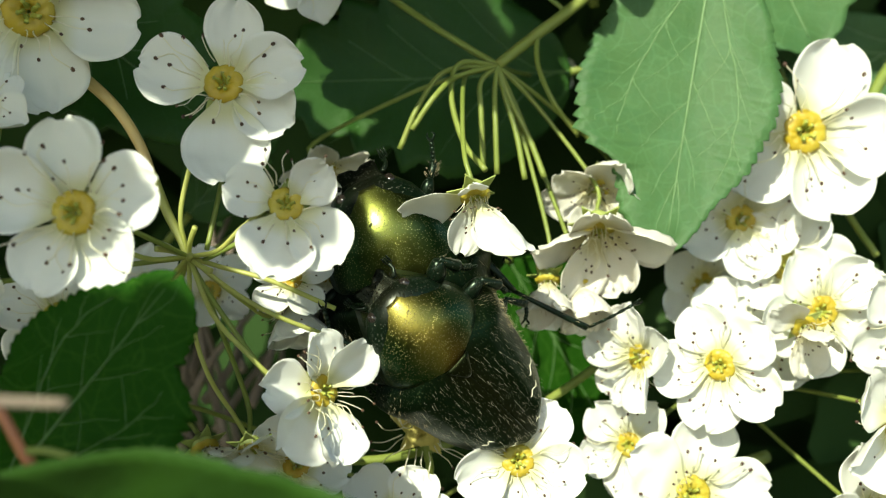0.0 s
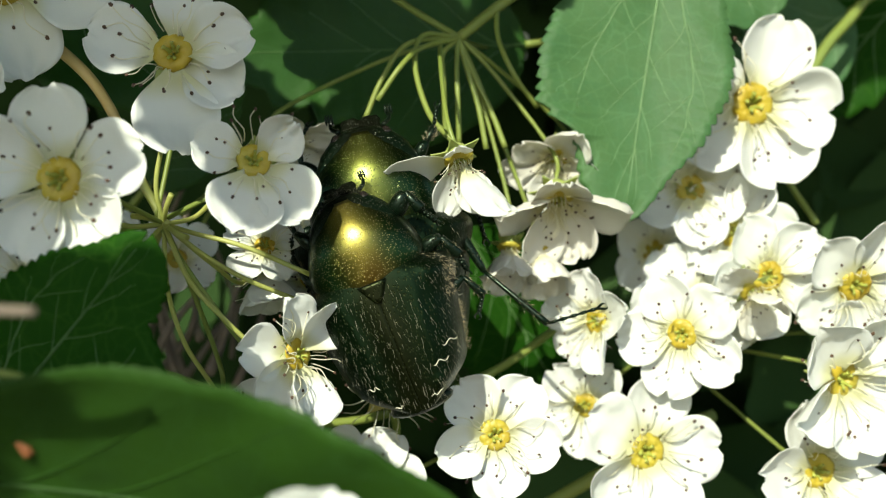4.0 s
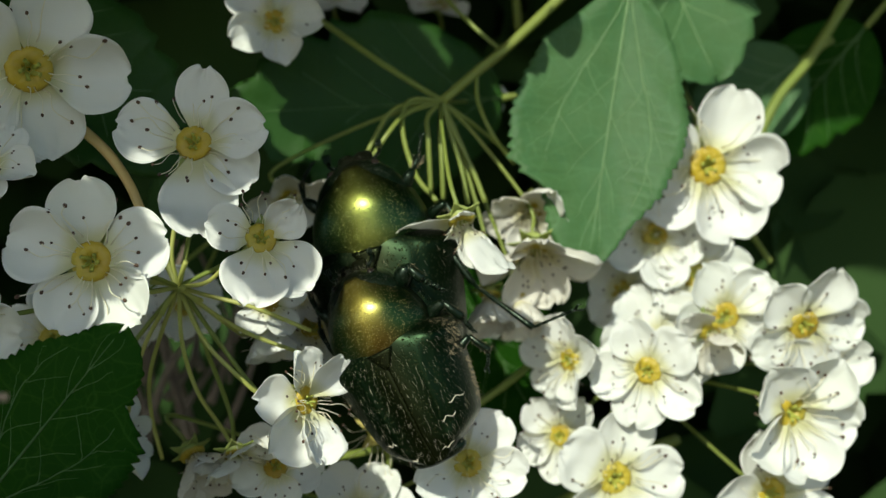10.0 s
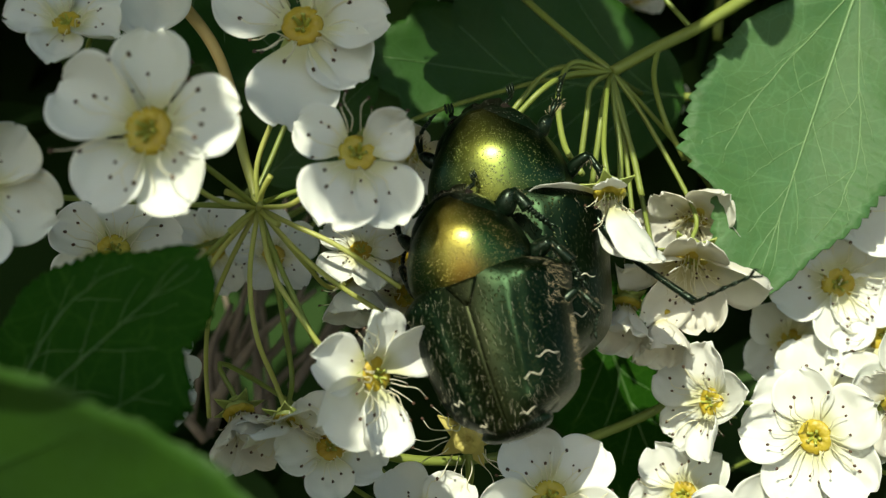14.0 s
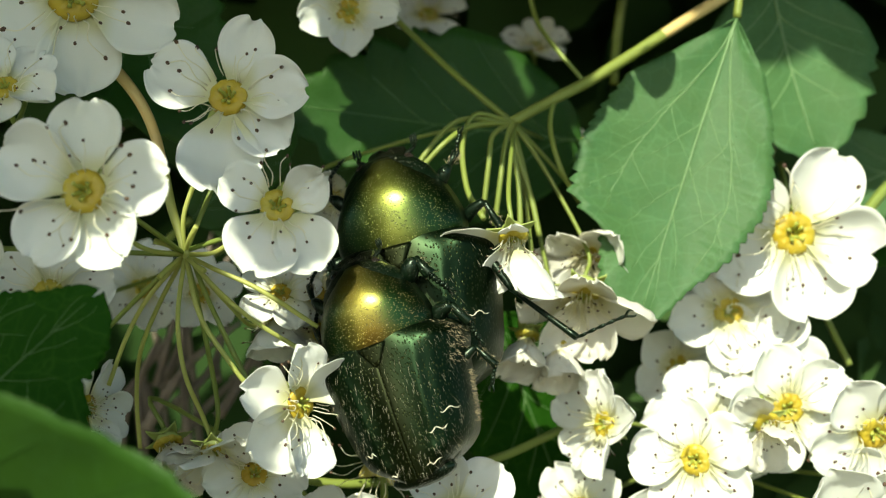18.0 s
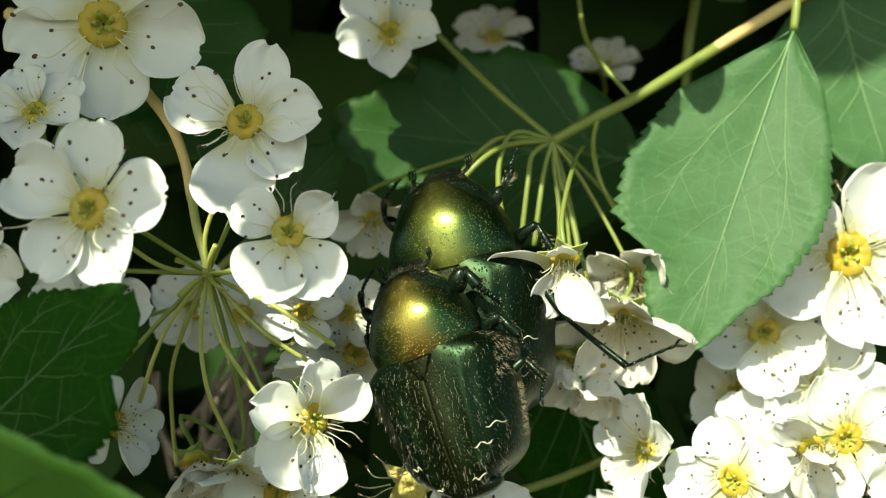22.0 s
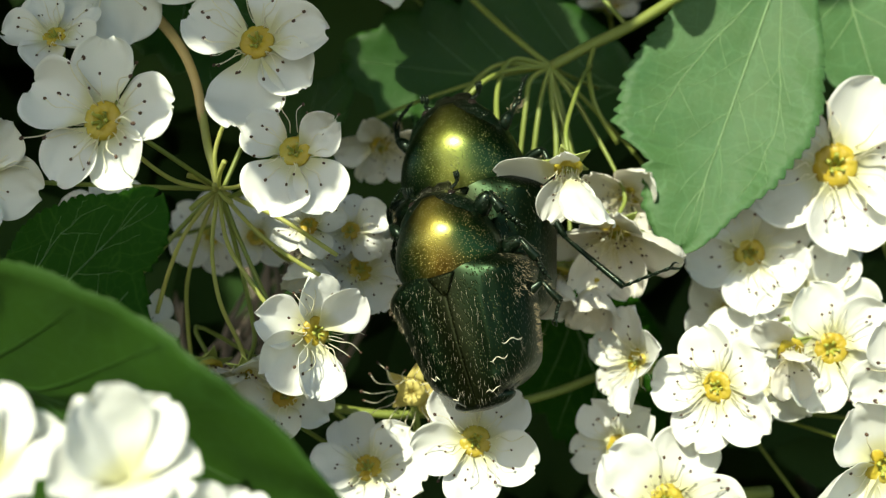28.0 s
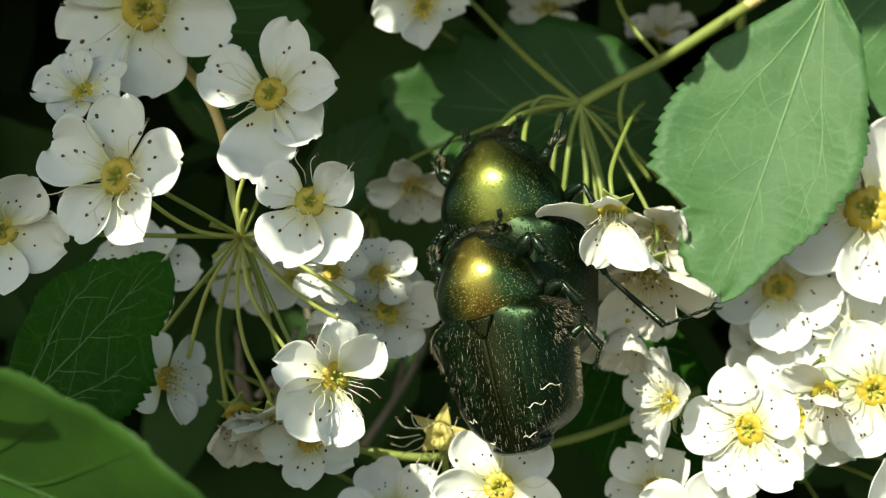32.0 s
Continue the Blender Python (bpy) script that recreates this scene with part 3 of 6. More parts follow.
# ---- beetles: +y is ahead, +z the back, the origin lies on top of the neck shield ----
def wing_half(u):
    """Half width of the closed wing cases: broad shoulders, drawn in behind them, rounded at the tail."""
    if u < 0.14:
        return 2.9 + 1.12 * math.sin(u / 0.14 * math.pi / 2) ** 0.8
    if u < 0.34:
        return 4.02 - 0.40 * (0.5 - 0.5 * math.cos((u - 0.14) / 0.2 * math.pi))
    if u < 0.66:
        return 3.62 - 0.42 * (u - 0.34) / 0.32
    return 3.20 - 0.72 * (u - 0.66) / 0.34 - 1.05 * ((u - 0.66) / 0.34) ** 3.4


def wing_point(u, v, side):
    """On a wing case: u from shoulder to tip, v from the seam to the flank."""
    half = wing_half(u)
    y = -1.78 - 7.4 * u + 0.3 * v ** 3 * (1 - u) + 0.55 * max(0, u - 0.8) / 0.2 * v ** 2 + 0.12 * max(0, u - 0.9) / 0.1 * max(0, 1 - v * 7)
    top = -0.16 + 0.16 * math.sin(min(1, u * 2.2) * math.pi / 2) - 1.5 * max(0, u - 0.5) ** 1.8
    drop = 3.2 * (1 - max(0.0, 1 - v ** 3.0) ** 0.5) + 0.25 * v * v
    hollow = -0.10 * math.exp(-((v - 0.26) / 0.13) ** 2) * math.sin(math.pi * min(1, max(0, u - 0.12) * 1.2))
    rib = 0.07 * math.exp(-((v - 0.46) / 0.06) ** 2) * math.sin(math.pi * min(1, u * 1.1)) + 0.05 * math.exp(-((v - 0.66) / 0.05) ** 2) * math.sin(math.pi * min(1, u * 1.1))
    knob = 0.22 * math.exp(-((v - 0.72) / 0.14) ** 2 - ((u - 0.10) / 0.07) ** 2) + 0.20 * math.exp(-((v - 0.55) / 0.16) ** 2 - ((u - 0.86) / 0.06) ** 2)
    seam = 0.05 * math.exp(-(v / 0.05) ** 2) * max(0, u - 0.35) - 0.03 * math.exp(-(v / 0.016) ** 2)
    return Vector((side * v * half, y, top - drop + hollow + rib + knob + seam))


def wing_case(side):
    bm = bmesh.new()
    across = sorted([k / 34 for k in range(35)] + [0.008, 0.016, 0.045])
    sheet(bm, [[wing_point(i / 44, max(0.002, v), side) for v in across] for i in range(45)])
    return mesh_of("wing_case", bm, ELYTRA)


def hairs_mesh(side, count, seed):
    """Short pale bristles lying back along the wing case."""
    rnd = random.Random(seed)
    bm = bmesh.new()
    for _ in range(count):
        u, v = rnd.uniform(0.06, 0.97), rnd.uniform(0.05, 0.86)
        v = round(v * 11) / 11 + rnd.uniform(-0.03, 0.03)
        p = wing_point(u, max(v, 0.03), side)
        e = 0.02
        n = (wing_point(u, max(v, 0.03) + e, side) - p).cross(wing_point(u + e, max(v, 0.03), side) - p).normalized()
        if n.z < 0:
            n = -n
        q = p + Vector((rnd.uniform(-0.07, 0.07), -rnd.uniform(0.15, 0.42), 0)) + n * rnd.uniform(0.05, 0.12)
        q.z = max(q.z, p.z - 0.4)
        tube(bm, [p, q], [0.0055, 0.0035], 3)
    return mesh_of("bristles", bm, HAIR)


def fringe_mesh(side, seed):
    """Tan hair along the flank, thickest behind the shoulder."""
    rnd = random.Random(seed)
    bm = bmesh.new()
    for k in range(230 if side > 0 else 20):
        u = rnd.uniform(0.4, 0.74)
        p = wing_point(u, 0.985, side) + Vector((rnd.uniform(-0.25, 0.05) * side, 0, rnd.uniform(-0.5, 0.1)))
        q = p + Vector((side * rnd.uniform(0.08, 0.26), rnd.uniform(-0.2, -0.02), rnd.uniform(-0.1, 0.15)))
        tube(bm, [p, q], [0.008, 0.003], 3, cap=False)
    for k in range(150 if side > 0 else 60):
        u = rnd.uniform(0.0, 0.34)
        p = wing_point(u, rnd.uniform(0.84, 0.995), side)
        q = p + Vector((side * rnd.uniform(0.06, 0.22), rnd.uniform(-0.26, -0.05), rnd.uniform(0.0, 0.10)))
        tube(bm, [p, q], [0.007, 0.003], 3, cap=False)
    return mesh_of("hair_fringe", bm, TAN_HAIR)


def shield_point(s, v):
    """On the neck shield: s from its front to its hind edge, v from flank to flank."""
    y = 2.35 - 4.6 * s
    half = (1.2 + 1.6 * math.sin(min(1, s * 1.25) * math.pi / 2) ** 0.9) if s < 0.8 else 2.8 - 0.55 * ((s - 0.8) / 0.2) ** 2
    z = 0.02 - 2.4 * (1 - max(0.0, 1 - abs(v) ** 2.05) ** 0.5) - 0.32 * (2 * s - 1.05) ** 2 - 1.5 * max(0, 0.55 - s) ** 1.9 * 2.0 - 0.9 * max(0, s - 0.72) ** 2 * 2
    z += 0.07 * max(0, abs(v) - 0.93) / 0.07
    bend = 0.35 * (1 - v * v) * max(0, s - 0.7) / 0.3 * (-1) + 0.5 * v * v * max(0, s - 0.6)
    return Vector((v * half, y + bend, z))


def shield_mesh(mat):
    """Neck shield: narrow in front, wide behind, domed."""
    bm = bmesh.new()
    sheet(bm, [[shield_point(i / 26, k / 16 - 1) for k in range(33)] for i in range(27)], 0.12)
    return mesh_of("neck_shield", bm, mat)


def shield_rim_mesh():
    """The fine raised rim round the flanks and the hind edge of the neck shield, in a pale colour that stands for its
    highlight.
    """
    bm = bmesh.new()
    line = [shield_point(i / 26, -0.97) for i in range(3, 26)] + [shield_point(0.995, k / 16 - 1) for k in range(2, 31)] + [shield_point(i / 26, 0.97) for i in range(25, 2, -1)]
    tube(bm, [p + Vector((0, 0, 0.02)) for p in line], 0.055, 6)
    return mesh_of("shield_rim", bm, RIM_HIGHLIGHT)


def hind_hairs_mesh():
    """Short pale hairs at the front edge of the wing cases, behind the neck shield."""
    rnd = random.Random(5)
    bm = bmesh.new()
    for _ in range(230):
        v = rnd.uniform(-0.93, 0.93)
        p = shield_point(0.99, v) + Vector((0, rnd.uniform(-0.3, 0.0), -0.14))
        q = p + Vector((rnd.uniform(-0.06, 0.06), -rnd.uniform(0.15, 0.4), rnd.uniform(0.02, 0.14)))
        tube(bm, [p, q], [0.007, 0.003], 3, cap=False)
    return mesh_of("hind_hairs", bm, HAIR)


def head_height(s, v):
    """How the head slopes down from neck (s = 0) to mouth (s = 1)."""
    return -0.78 - 2.05 * s ** 1.1 - 0.45 * v * v


def head_hairs_mesh():
    """Short greyish hair over the head and between head and neck shield."""
    rnd = random.Random(6)
    bm = bmesh.new()
    for _ in range(170):
        v, s = rnd.uniform(-1, 1), rnd.uniform(0, 0.8)
        p = Vector((v * (1.1 - 0.2 * s), 1.85 + 1.5 * s, head_height(s, v)))
        q = p + Vector((v * 0.06, rnd.uniform(0.05, 0.14), rnd.uniform(0.03, 0.09)))
        tube(bm, [p, q], [0.008, 0.004], 3, cap=False)
    return mesh_of("head_hairs", bm, GREY_HAIR)


def scutellum_mesh():
    bm = bmesh.new()
    rows = []
    for i in range(7):
        s = i / 6
        rows.append([(v * 0.72 * (1 - s) ** 0.9, -2.05 - 1.25 * s, -0.11 + 0.07 * (1 - v * v) * (1 - s) + 0.07 * s) for v in np.linspace(-1, 1, 7)])
    sheet(bm, rows, 0.1)
    return mesh_of("scutellum", bm, ELYTRA)


def head_mesh():
    """A flat head plate, rimmed and notched in front, slanting down from the neck shield."""
    bm = bmesh.new()
    rows = []
    for i in range(15):
        s = i / 14
        half = 1.2 - 0.30 * s + (0.14 * math.sin(s * math.pi * 2.2) if s > 0.45 else 0)
        half *= 1 - 0.25 * max(0, s - 0.88) / 0.12
        rows.append([(v * half, 1.75 + 1.6 * s - 0.16 * math.exp(-(v / 0.22) ** 2) * max(0, s - 0.8) / 0.2, head_height(s, v) + 0.12 * max(0, abs(v) - 0.82) * 5 * (s > 0.4) + 0.14 * max(0, s - 0.88) / 0.12 + 0.10 * math.exp(-(v / 0.2) ** 2) * (1 - s)) for v in np.linspace(-1, 1, 19)])
    sheet(bm, rows, 0.6)
    return mesh_of("head", bm, HEADPLATE)


def belly_mesh():
    bm = bmesh.new()
    ball(bm, (0, -5.2, -2.5), (3.2, 4.1, 1.7), 12, 20)
    ball(bm, (0, 0.2, -2.0), (2.35, 2.6, 1.5), 12, 20)
    return mesh_of("belly", bm, ARMOUR)


def pygidium_mesh():
    bm = bmesh.new()
    ball(bm, (0, -8.95, -1.9), (1.65, 0.55, 0.95), 8, 16)
    return mesh_of("tail_plate", bm, ARMOUR)


def fleck_mesh(side, u, v, length, seed):
    rnd = random.Random(seed)
    bm = bmesh.new()
    pts = [wing_point(u + 0.012 * math.sin(9 * q + seed) + rnd.uniform(-0.004, 0.004), v + length * q, side) + Vector((0, 0, 0.02)) for q in np.linspace(0, 1, 9)]
    tube(bm, pts, [0.01, 0.022, 0.03, 0.02, 0.03, 0.026, 0.02, 0.022, 0.01], 5)
    return mesh_of("white_fleck", bm, FLECK)


def spine(bm, p, d, size):
    tube(bm, [p, Vector(p) + Vector(d) * size * 0.6, Vector(p) + Vector(d) * size], [0.09 * size / 0.5, 0.06 * size / 0.5, 0.01], 5)


def leg(beetle, hip, knee, ankle, toe, slim, seed):
    """A leg: thigh, toothed shin, beaded foot and two claws."""
    rnd = random.Random(seed)
    hip, knee, ankle, toe = (Vector(p) for p in (hip, knee, ankle, toe))
    bm = bmesh.new()
    tube(bm, bow([hip, hip.lerp(knee, 0.5) + Vector((0, 0.1, 0.1)), knee], 5), [slim * r for r in (0.3, 0.34, 0.38, 0.4, 0.4, 0.38, 0.36, 0.33, 0.3, 0.26, 0.2)], 10)
    thigh = part("leg", bm, ARMOUR, beetle)
    bm = bmesh.new()
    line = bow([knee, knee.lerp(ankle, 0.5) + Vector((0, 0, 0.12)), ankle], 5)
    tube(bm, line, [slim * (0.15 + 0.011 * i) for i in range(11)], 8)
    d = (ankle - knee).normalized()
    out = d.orthogonal().normalized()
    for q in (0.35, 0.6, 0.82, 0.98):
        for s in (-1, 1):
            tooth = bmesh.new()
            spine(tooth, knee.lerp(ankle, q), (out * s + d * 0.7).normalized(), 0.3 * slim)
            part("spine", tooth, ARMOUR, thigh)
    part("shin", bm, ARMOUR, thigh)
    bm = bmesh.new()
    for _ in range(40):
        q = rnd.random()
        a = rnd.uniform(0, 6.28)
        o = (Matrix.Rotation(a, 3, d) @ out)
        p = knee.lerp(ankle, q) + o * 0.2
        tube(bm, [p, p + (o + d).normalized() * rnd.uniform(0.12, 0.26)], [0.012, 0.004], 3)
    tagged(part("shin_hairs", bm, TAN_HAIR, thigh), kind="stuff")
    bm = bmesh.new()
    line = bow([ankle, ankle.lerp(toe, 0.5) + Vector((0, 0, 0.15)), toe], 10)
    for i in range(5):
        a, b = line[i * 4], line[i * 4 + 4]
        tube(bm, [a, a.lerp(b, 0.6), b], [0.08 * slim, 0.15 * slim, 0.1 * slim], 7)
    part("foot", bm, ARMOUR, thigh)
    d = (toe - ankle).normalized()
    o = d.orthogonal().normalized()
    for s in (-1, 1):
        bm = bmesh.new()
        tube(bm, bow([toe, toe + d * 0.3 + o * s * 0.2, toe + d * 0.45 + o * s * 0.1 - Vector((0, 0, 0.25))], 3), [0.07, 0.065, 0.06, 0.05, 0.04, 0.025, 0.01], 5)
        part("claw", bm, ARMOUR, thigh)


WING_MESH = {s: wing_case(s) for s in (-1, 1)}
HAIR_MESH = {s: hairs_mesh(s, 165, 7 + s) for s in (-1, 1)}
FEW_HAIRS_MESH = {s: hairs_mesh(s, 40, 27 + s) for s in (-1, 1)}
FRINGE_MESH = {s: fringe_mesh(s, 17 + s) for s in (-1, 1)}
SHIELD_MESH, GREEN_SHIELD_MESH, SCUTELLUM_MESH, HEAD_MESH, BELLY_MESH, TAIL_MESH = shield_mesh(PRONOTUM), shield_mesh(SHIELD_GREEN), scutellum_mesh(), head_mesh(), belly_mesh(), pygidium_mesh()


SHIELD_RIM_MESH, HIND_HAIRS_MESH, HEAD_HAIRS_MESH = shield_rim_mesh(), hind_hairs_mesh(), head_hairs_mesh()


def antenna(beetle, side):
    bm = bmesh.new()
    a = Vector((side * 0.95, 2.7, -2.3))
    tube(bm, bow([a, a + Vector((side * 0.3, 0.25, -0.2)), a + Vector((side * 0.35, 0.5, -0.5))], 4), [0.1, 0.12, 0.1, 0.11, 0.09, 0.1, 0.08, 0.1, 0.1], 6)
    feeler = part("antenna", bm, ARMOUR, beetle)
    for k in range(3):
        bm = bmesh.new()
        b = a + Vector((side * 0.35, 0.5, -0.5))
        ball(bm, b + Vector((side * (0.12 * k - 0.1), 0.25, 0.06 * k)), (0.06, 0.27, 0.11), 6, 10)
        part("antenna_blade", bm, ARMOUR, feeler)


def beetle(label, size, legs, flecks, shield, hairy):
    ob = thing("rose_chafer", (0, 60, 0), Matrix.Identity(3), label, "beetle", "mating beetles")
    for s in (-1, 1):
        put("wing_case", WING_MESH[s], ob, None, "dark green bristly wing case")
        put("bristles", (HAIR_MESH if hairy else FEW_HAIRS_MESH)[s], ob, None, "short pale bristles")
        if hairy:
            put("hair_fringe", FRINGE_MESH[s], ob, None, "tan hair along the flank")
        antenna(ob, s)
        bm = bmesh.new()
        ball(bm, (s * 1.08, 2.2, -1.85), (0.28, 0.40, 0.36), 8, 12)
        part("eye", bm, EYE, ob)
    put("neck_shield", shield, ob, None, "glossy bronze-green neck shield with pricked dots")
    put("shield_rim", SHIELD_RIM_MESH, ob, None, "fine raised rim with its highlight painted pale")
    tagged(put("hind_hairs", HIND_HAIRS_MESH, ob), kind="stuff")
    if hairy:
        tagged(put("head_hairs", HEAD_HAIRS_MESH, ob), kind="stuff")
    put("scutellum", SCUTELLUM_MESH, ob)
    put("head", HEAD_MESH, ob)
    put("belly", BELLY_MESH, ob)
    put("tail_plate", TAIL_MESH, ob)
    for k, (s, u, v, n) in enumerate(flecks):
        put("white_fleck", fleck_mesh(s, u, v, n, k), ob, None, "thin white wavy mark")
    for k, joints in enumerate(legs):
        leg(ob, *joints, 40 + k)
    ob.scale = (size * 1.09, size, size)
    for o in ob.children:
        if o.name.startswith(("bristles", "hair_fringe")):
            tagged(o, kind="stuff")
    return ob


# ---- far surroundings ----
def ground():
    bm = bmesh.new()
    n = 24
    span = 300.0
    grid = [[bm.verts.new((span * (i / n - 0.5) * abs(i / n - 0.5) * 4, span * (k / n - 0.5) * abs(k / n - 0.5) * 4, 0.03 * noise.noise(Vector((i, k, 0))))) for k in range(n + 1)] for i in range(n + 1)]
    for i in range(n):
        for k in range(n):
            bm.faces.new((grid[i][k], grid[i + 1][k], grid[i + 1][k + 1], grid[i][k + 1]))
    bmesh.ops.recalc_face_normals(bm, faces=bm.faces)
    me = bpy.data.meshes.new("ground")
    bm.to_mesh(me)
    bm.free()
    me.materials.append(SOIL)
    tagged(new("ground", me), "dim earth below the flowering bush", "ground", kind="structure")


# places that the sun reaches between the outer leaves, with the radius of the gap
SUNNY = [(Vector(p), r) for p, r in (((-6.4, 81, 11.4), 0.7), ((-5.2, 81, 9.2), 0.3), ((-3.9, 81, 7.7), 0.6), ((-8.8, 60.5, -0.5), 0.6), ((-7.7, 66.0, -2.2), 0.6))]


def foliage(name, label, count, seed, where, length, mat, aim=None, spread=1.0):
    """Loose leaves of the bush as one mass; where(rnd) gives each one's place."""
    rnd = random.Random(seed)
    verts, faces = [], []
    for _ in range(count):
        c = Vector(where(rnd))
        d = Vector((rnd.gauss(0, 1), rnd.gauss(0, 0.7), rnd.gauss(-0.3, 1))).normalized()
        n = Vector((rnd.gauss(0, 0.6), -1, rnd.gauss(0.5, 0.6))) if aim is None else Vector(aim) + spread * Vector((rnd.gauss(0, 0.5), rnd.gauss(0, 0.5), rnd.gauss(0, 0.5)))
        n = (n - d * n.dot(d)).normalized()
        x = d.cross(n)
        ln = length * rnd.uniform(0.7, 1.25)
        w = ln * rnd.uniform(0.5, 0.7)
        base = len(verts)
        rows = 9
        leafy = []
        for i in range(rows):
            s = i / (rows - 1)
            half = outline(min(s, 0.99), 0, 0) * w * (1 if i % 2 == 0 or s < 0.4 else 0.86)
            for v in (-1, 0, 1):
                p = c + d * ((s - 0.5) * ln) + x * (v * half) + n * (0.12 * w * abs(v) - 0.15 * ln * (s - 0.5) ** 2)
                leafy.append(p)
        shut = False
        for g, r in SUNNY:
            slope = n.dot(SUN_WAY)
            if (c - g).cross(SUN_WAY).length < r + ln and abs(slope) > 0.05:
                far = (c - g).dot(n) / slope
                hit = g + SUN_WAY * far - c
                if far > 3 and abs(hit.dot(d)) < ln / 2 + r and abs(hit.dot(x)) < w / 2 + r:
                    shut = True
        if shut:
            continue
        verts.extend(tuple(p * U) for p in leafy)
        for i in range(rows - 1):
            for k in range(2):
                a = base + 3 * i + k
                faces.append((a, a + 1, a + 4, a + 3))
    me = bpy.data.meshes.new(name)
    me.from_pydata(verts, [], faces)
    me.materials.append(mat)
    for p in me.polygons:
        p.use_smooth = True
    ob = new(name, me)
    ob.location = ORIGIN
    return tagged(ob, label, "foliage", kind="stuff")


def lit_zone(x, z):
    """Whether the sun reaches the blossoms' plane at this place."""
    return (-8 < x < 11 and -20 < z < 10) or (5 < x < 30 and -26 < z < 21) or (x >= 30 and -30 < z < 12) or (-12 < x < 2 and -18 < z < -2)


def canopy_spot(rnd):
    """A place among the unseen outer leaves, added for shade, that leaves the sunny blossoms free."""
    while True:
        p = Vector((rnd.uniform(-190, 120), rnd.uniform(-30, 110), rnd.uniform(44, 170)))
        k = (70 - p.y) / -SUN_WAY.y
        q = p - SUN_WAY * k
        free = all(not lit_zone(q.x + dx, q.z + dz) for dx in (-8, 0, 8) for dz in (-8, 0, 8))
        if free and p.z > 44 + max(0, p.y - 40) * 0.15:
            return p


GAPS = [(Vector((-9.5, 60, -1.5)), 0.4), (Vector((-10.4, 60, 5.6)), 0.6), (Vector((-13.2, 60, 5.6)), 0.68)]


def shade_spot(rnd, reach=6.5, across=(-36, -12.5), rise=(-4, 25), off=(66, 90)):
    """A place on the sunward side of the shaded blossoms, clear of the gaps through which the sun reaches the stalks."""
    while True:
        q = Vector((rnd.uniform(*across), 60, rnd.uniform(*rise)))
        if all((q - g).length > reach * c for g, c in GAPS):
            return q + SUN_WAY * rnd.uniform(*off)


def low_shade_spot(rnd):
    """A place on the sunward side of the dark leaf."""
    return Vector((rnd.uniform(-38, -13), 60, rnd.uniform(-17, -8))) + SUN_WAY * rnd.uniform(105, 130)


ground()
foliage("bush_foliage", "dim green leaves deep inside the flowering bush", 1800, 1, lambda r: (r.uniform(-150, 150), r.uniform(104, 190), r.uniform(-120, 120)), 24, FOLIAGE_DARKENED)
foliage("bush_foliage", "dense leaves at the heart of the bush, coloured dark for shade", 2600, 2, lambda r: (r.uniform(-420, 420), r.uniform(190, 420), r.uniform(-420, 300)), 46, FOLIAGE_DARKENED)
def body_spot(r):
    """A place in the rounded outer mass of the bush, from the ground up."""
    while True:
        p = Vector((r.uniform(-1, 1), r.uniform(-1, 1), r.uniform(-1, 1)))
        if 0.7 < p.length < 1 and 760 + 560 * p.y > 430 and -330 + 640 * p.z > -860:
            return Vector((900 * p.x, 760 + 560 * p.y, -330 + 640 * p.z))


def front_spot(r):
    """A place in the skirt of leaves below the blossoms."""
    z = r.uniform(-850, -150)
    return (r.uniform(-620, 620), r.uniform(140, 420) + 0.05 * abs(z), z)


foliage("bush_foliage", "rounded mass of leaves at the back of the bush", 5200, 11, body_spot, 60, FOLIAGE_DARKENED)
foliage("bush_foliage", "skirt of leaves down to the ground", 2600, 12, front_spot, 55, FOLIAGE_DARKENED)
for k in range(9):
    a = 2 * math.pi * k / 9
    stalks("bush_branch", (40 * math.cos(a), 430 + 40 * math.sin(a), -869), [("branch", [(40 * math.cos(a), 430 + 40 * math.sin(a), -869), (110 * math.cos(a), 430 + 100 * math.sin(a), -560), (230 * math.cos(a), 430 + 170 * math.sin(a), -240), (380 * math.cos(a), 430 + 200 * math.sin(a), 60)], 9, 3)], "woody brown branch inside the bush", "branch", {"branch": DRY})
# Unseen canopy, added to keep the sun off the inside of the bush.
foliage("bush_foliage", "unseen overhanging leaves added to shade the bush", 1700, 3, canopy_spot, 22, FOLIAGE_DARKENED, (-0.3, -0.7, 0.6))
foliage("bush_foliage", "leaves at the lower front of the bush", 900, 4, lambda r: (r.uniform(-150, 150), r.uniform(60, 130), r.uniform(-150, -42)), 22, FOLIAGE_DARKENED)
# Leaves out of view, set along SUN_WAY from whatever they are to shade.
foliage("bush_foliage", "unseen outer leaves added to shade the blossoms", 34, 5, shade_spot, 13, FOLIAGE_FILTER, tuple(SUN_WAY), 0.5)
foliage("bush_foliage", "unseen outer leaves added to shade the lower leaves", 60, 9, low_shade_spot, 8, FOLIAGE_DARKENED, tuple(SUN_WAY), 0.4)
foliage("bush_foliage", "unseen leaves added above the branching flower stem for shade", 420, 10, lambda r: (r.uniform(-60, 40), r.uniform(72, 90), r.uniform(27, 60)), 10, FOLIAGE_DARKENED, tuple(SUN_WAY), 0.5)
foliage("bush_foliage", "small unseen leaves added to shade the blossoms", 12, 6, lambda r: shade_spot(r, 5.5, (-14, -9), (1, 15), (50, 70)), 8, FOLIAGE_FILTER, tuple(SUN_WAY), 0.4)
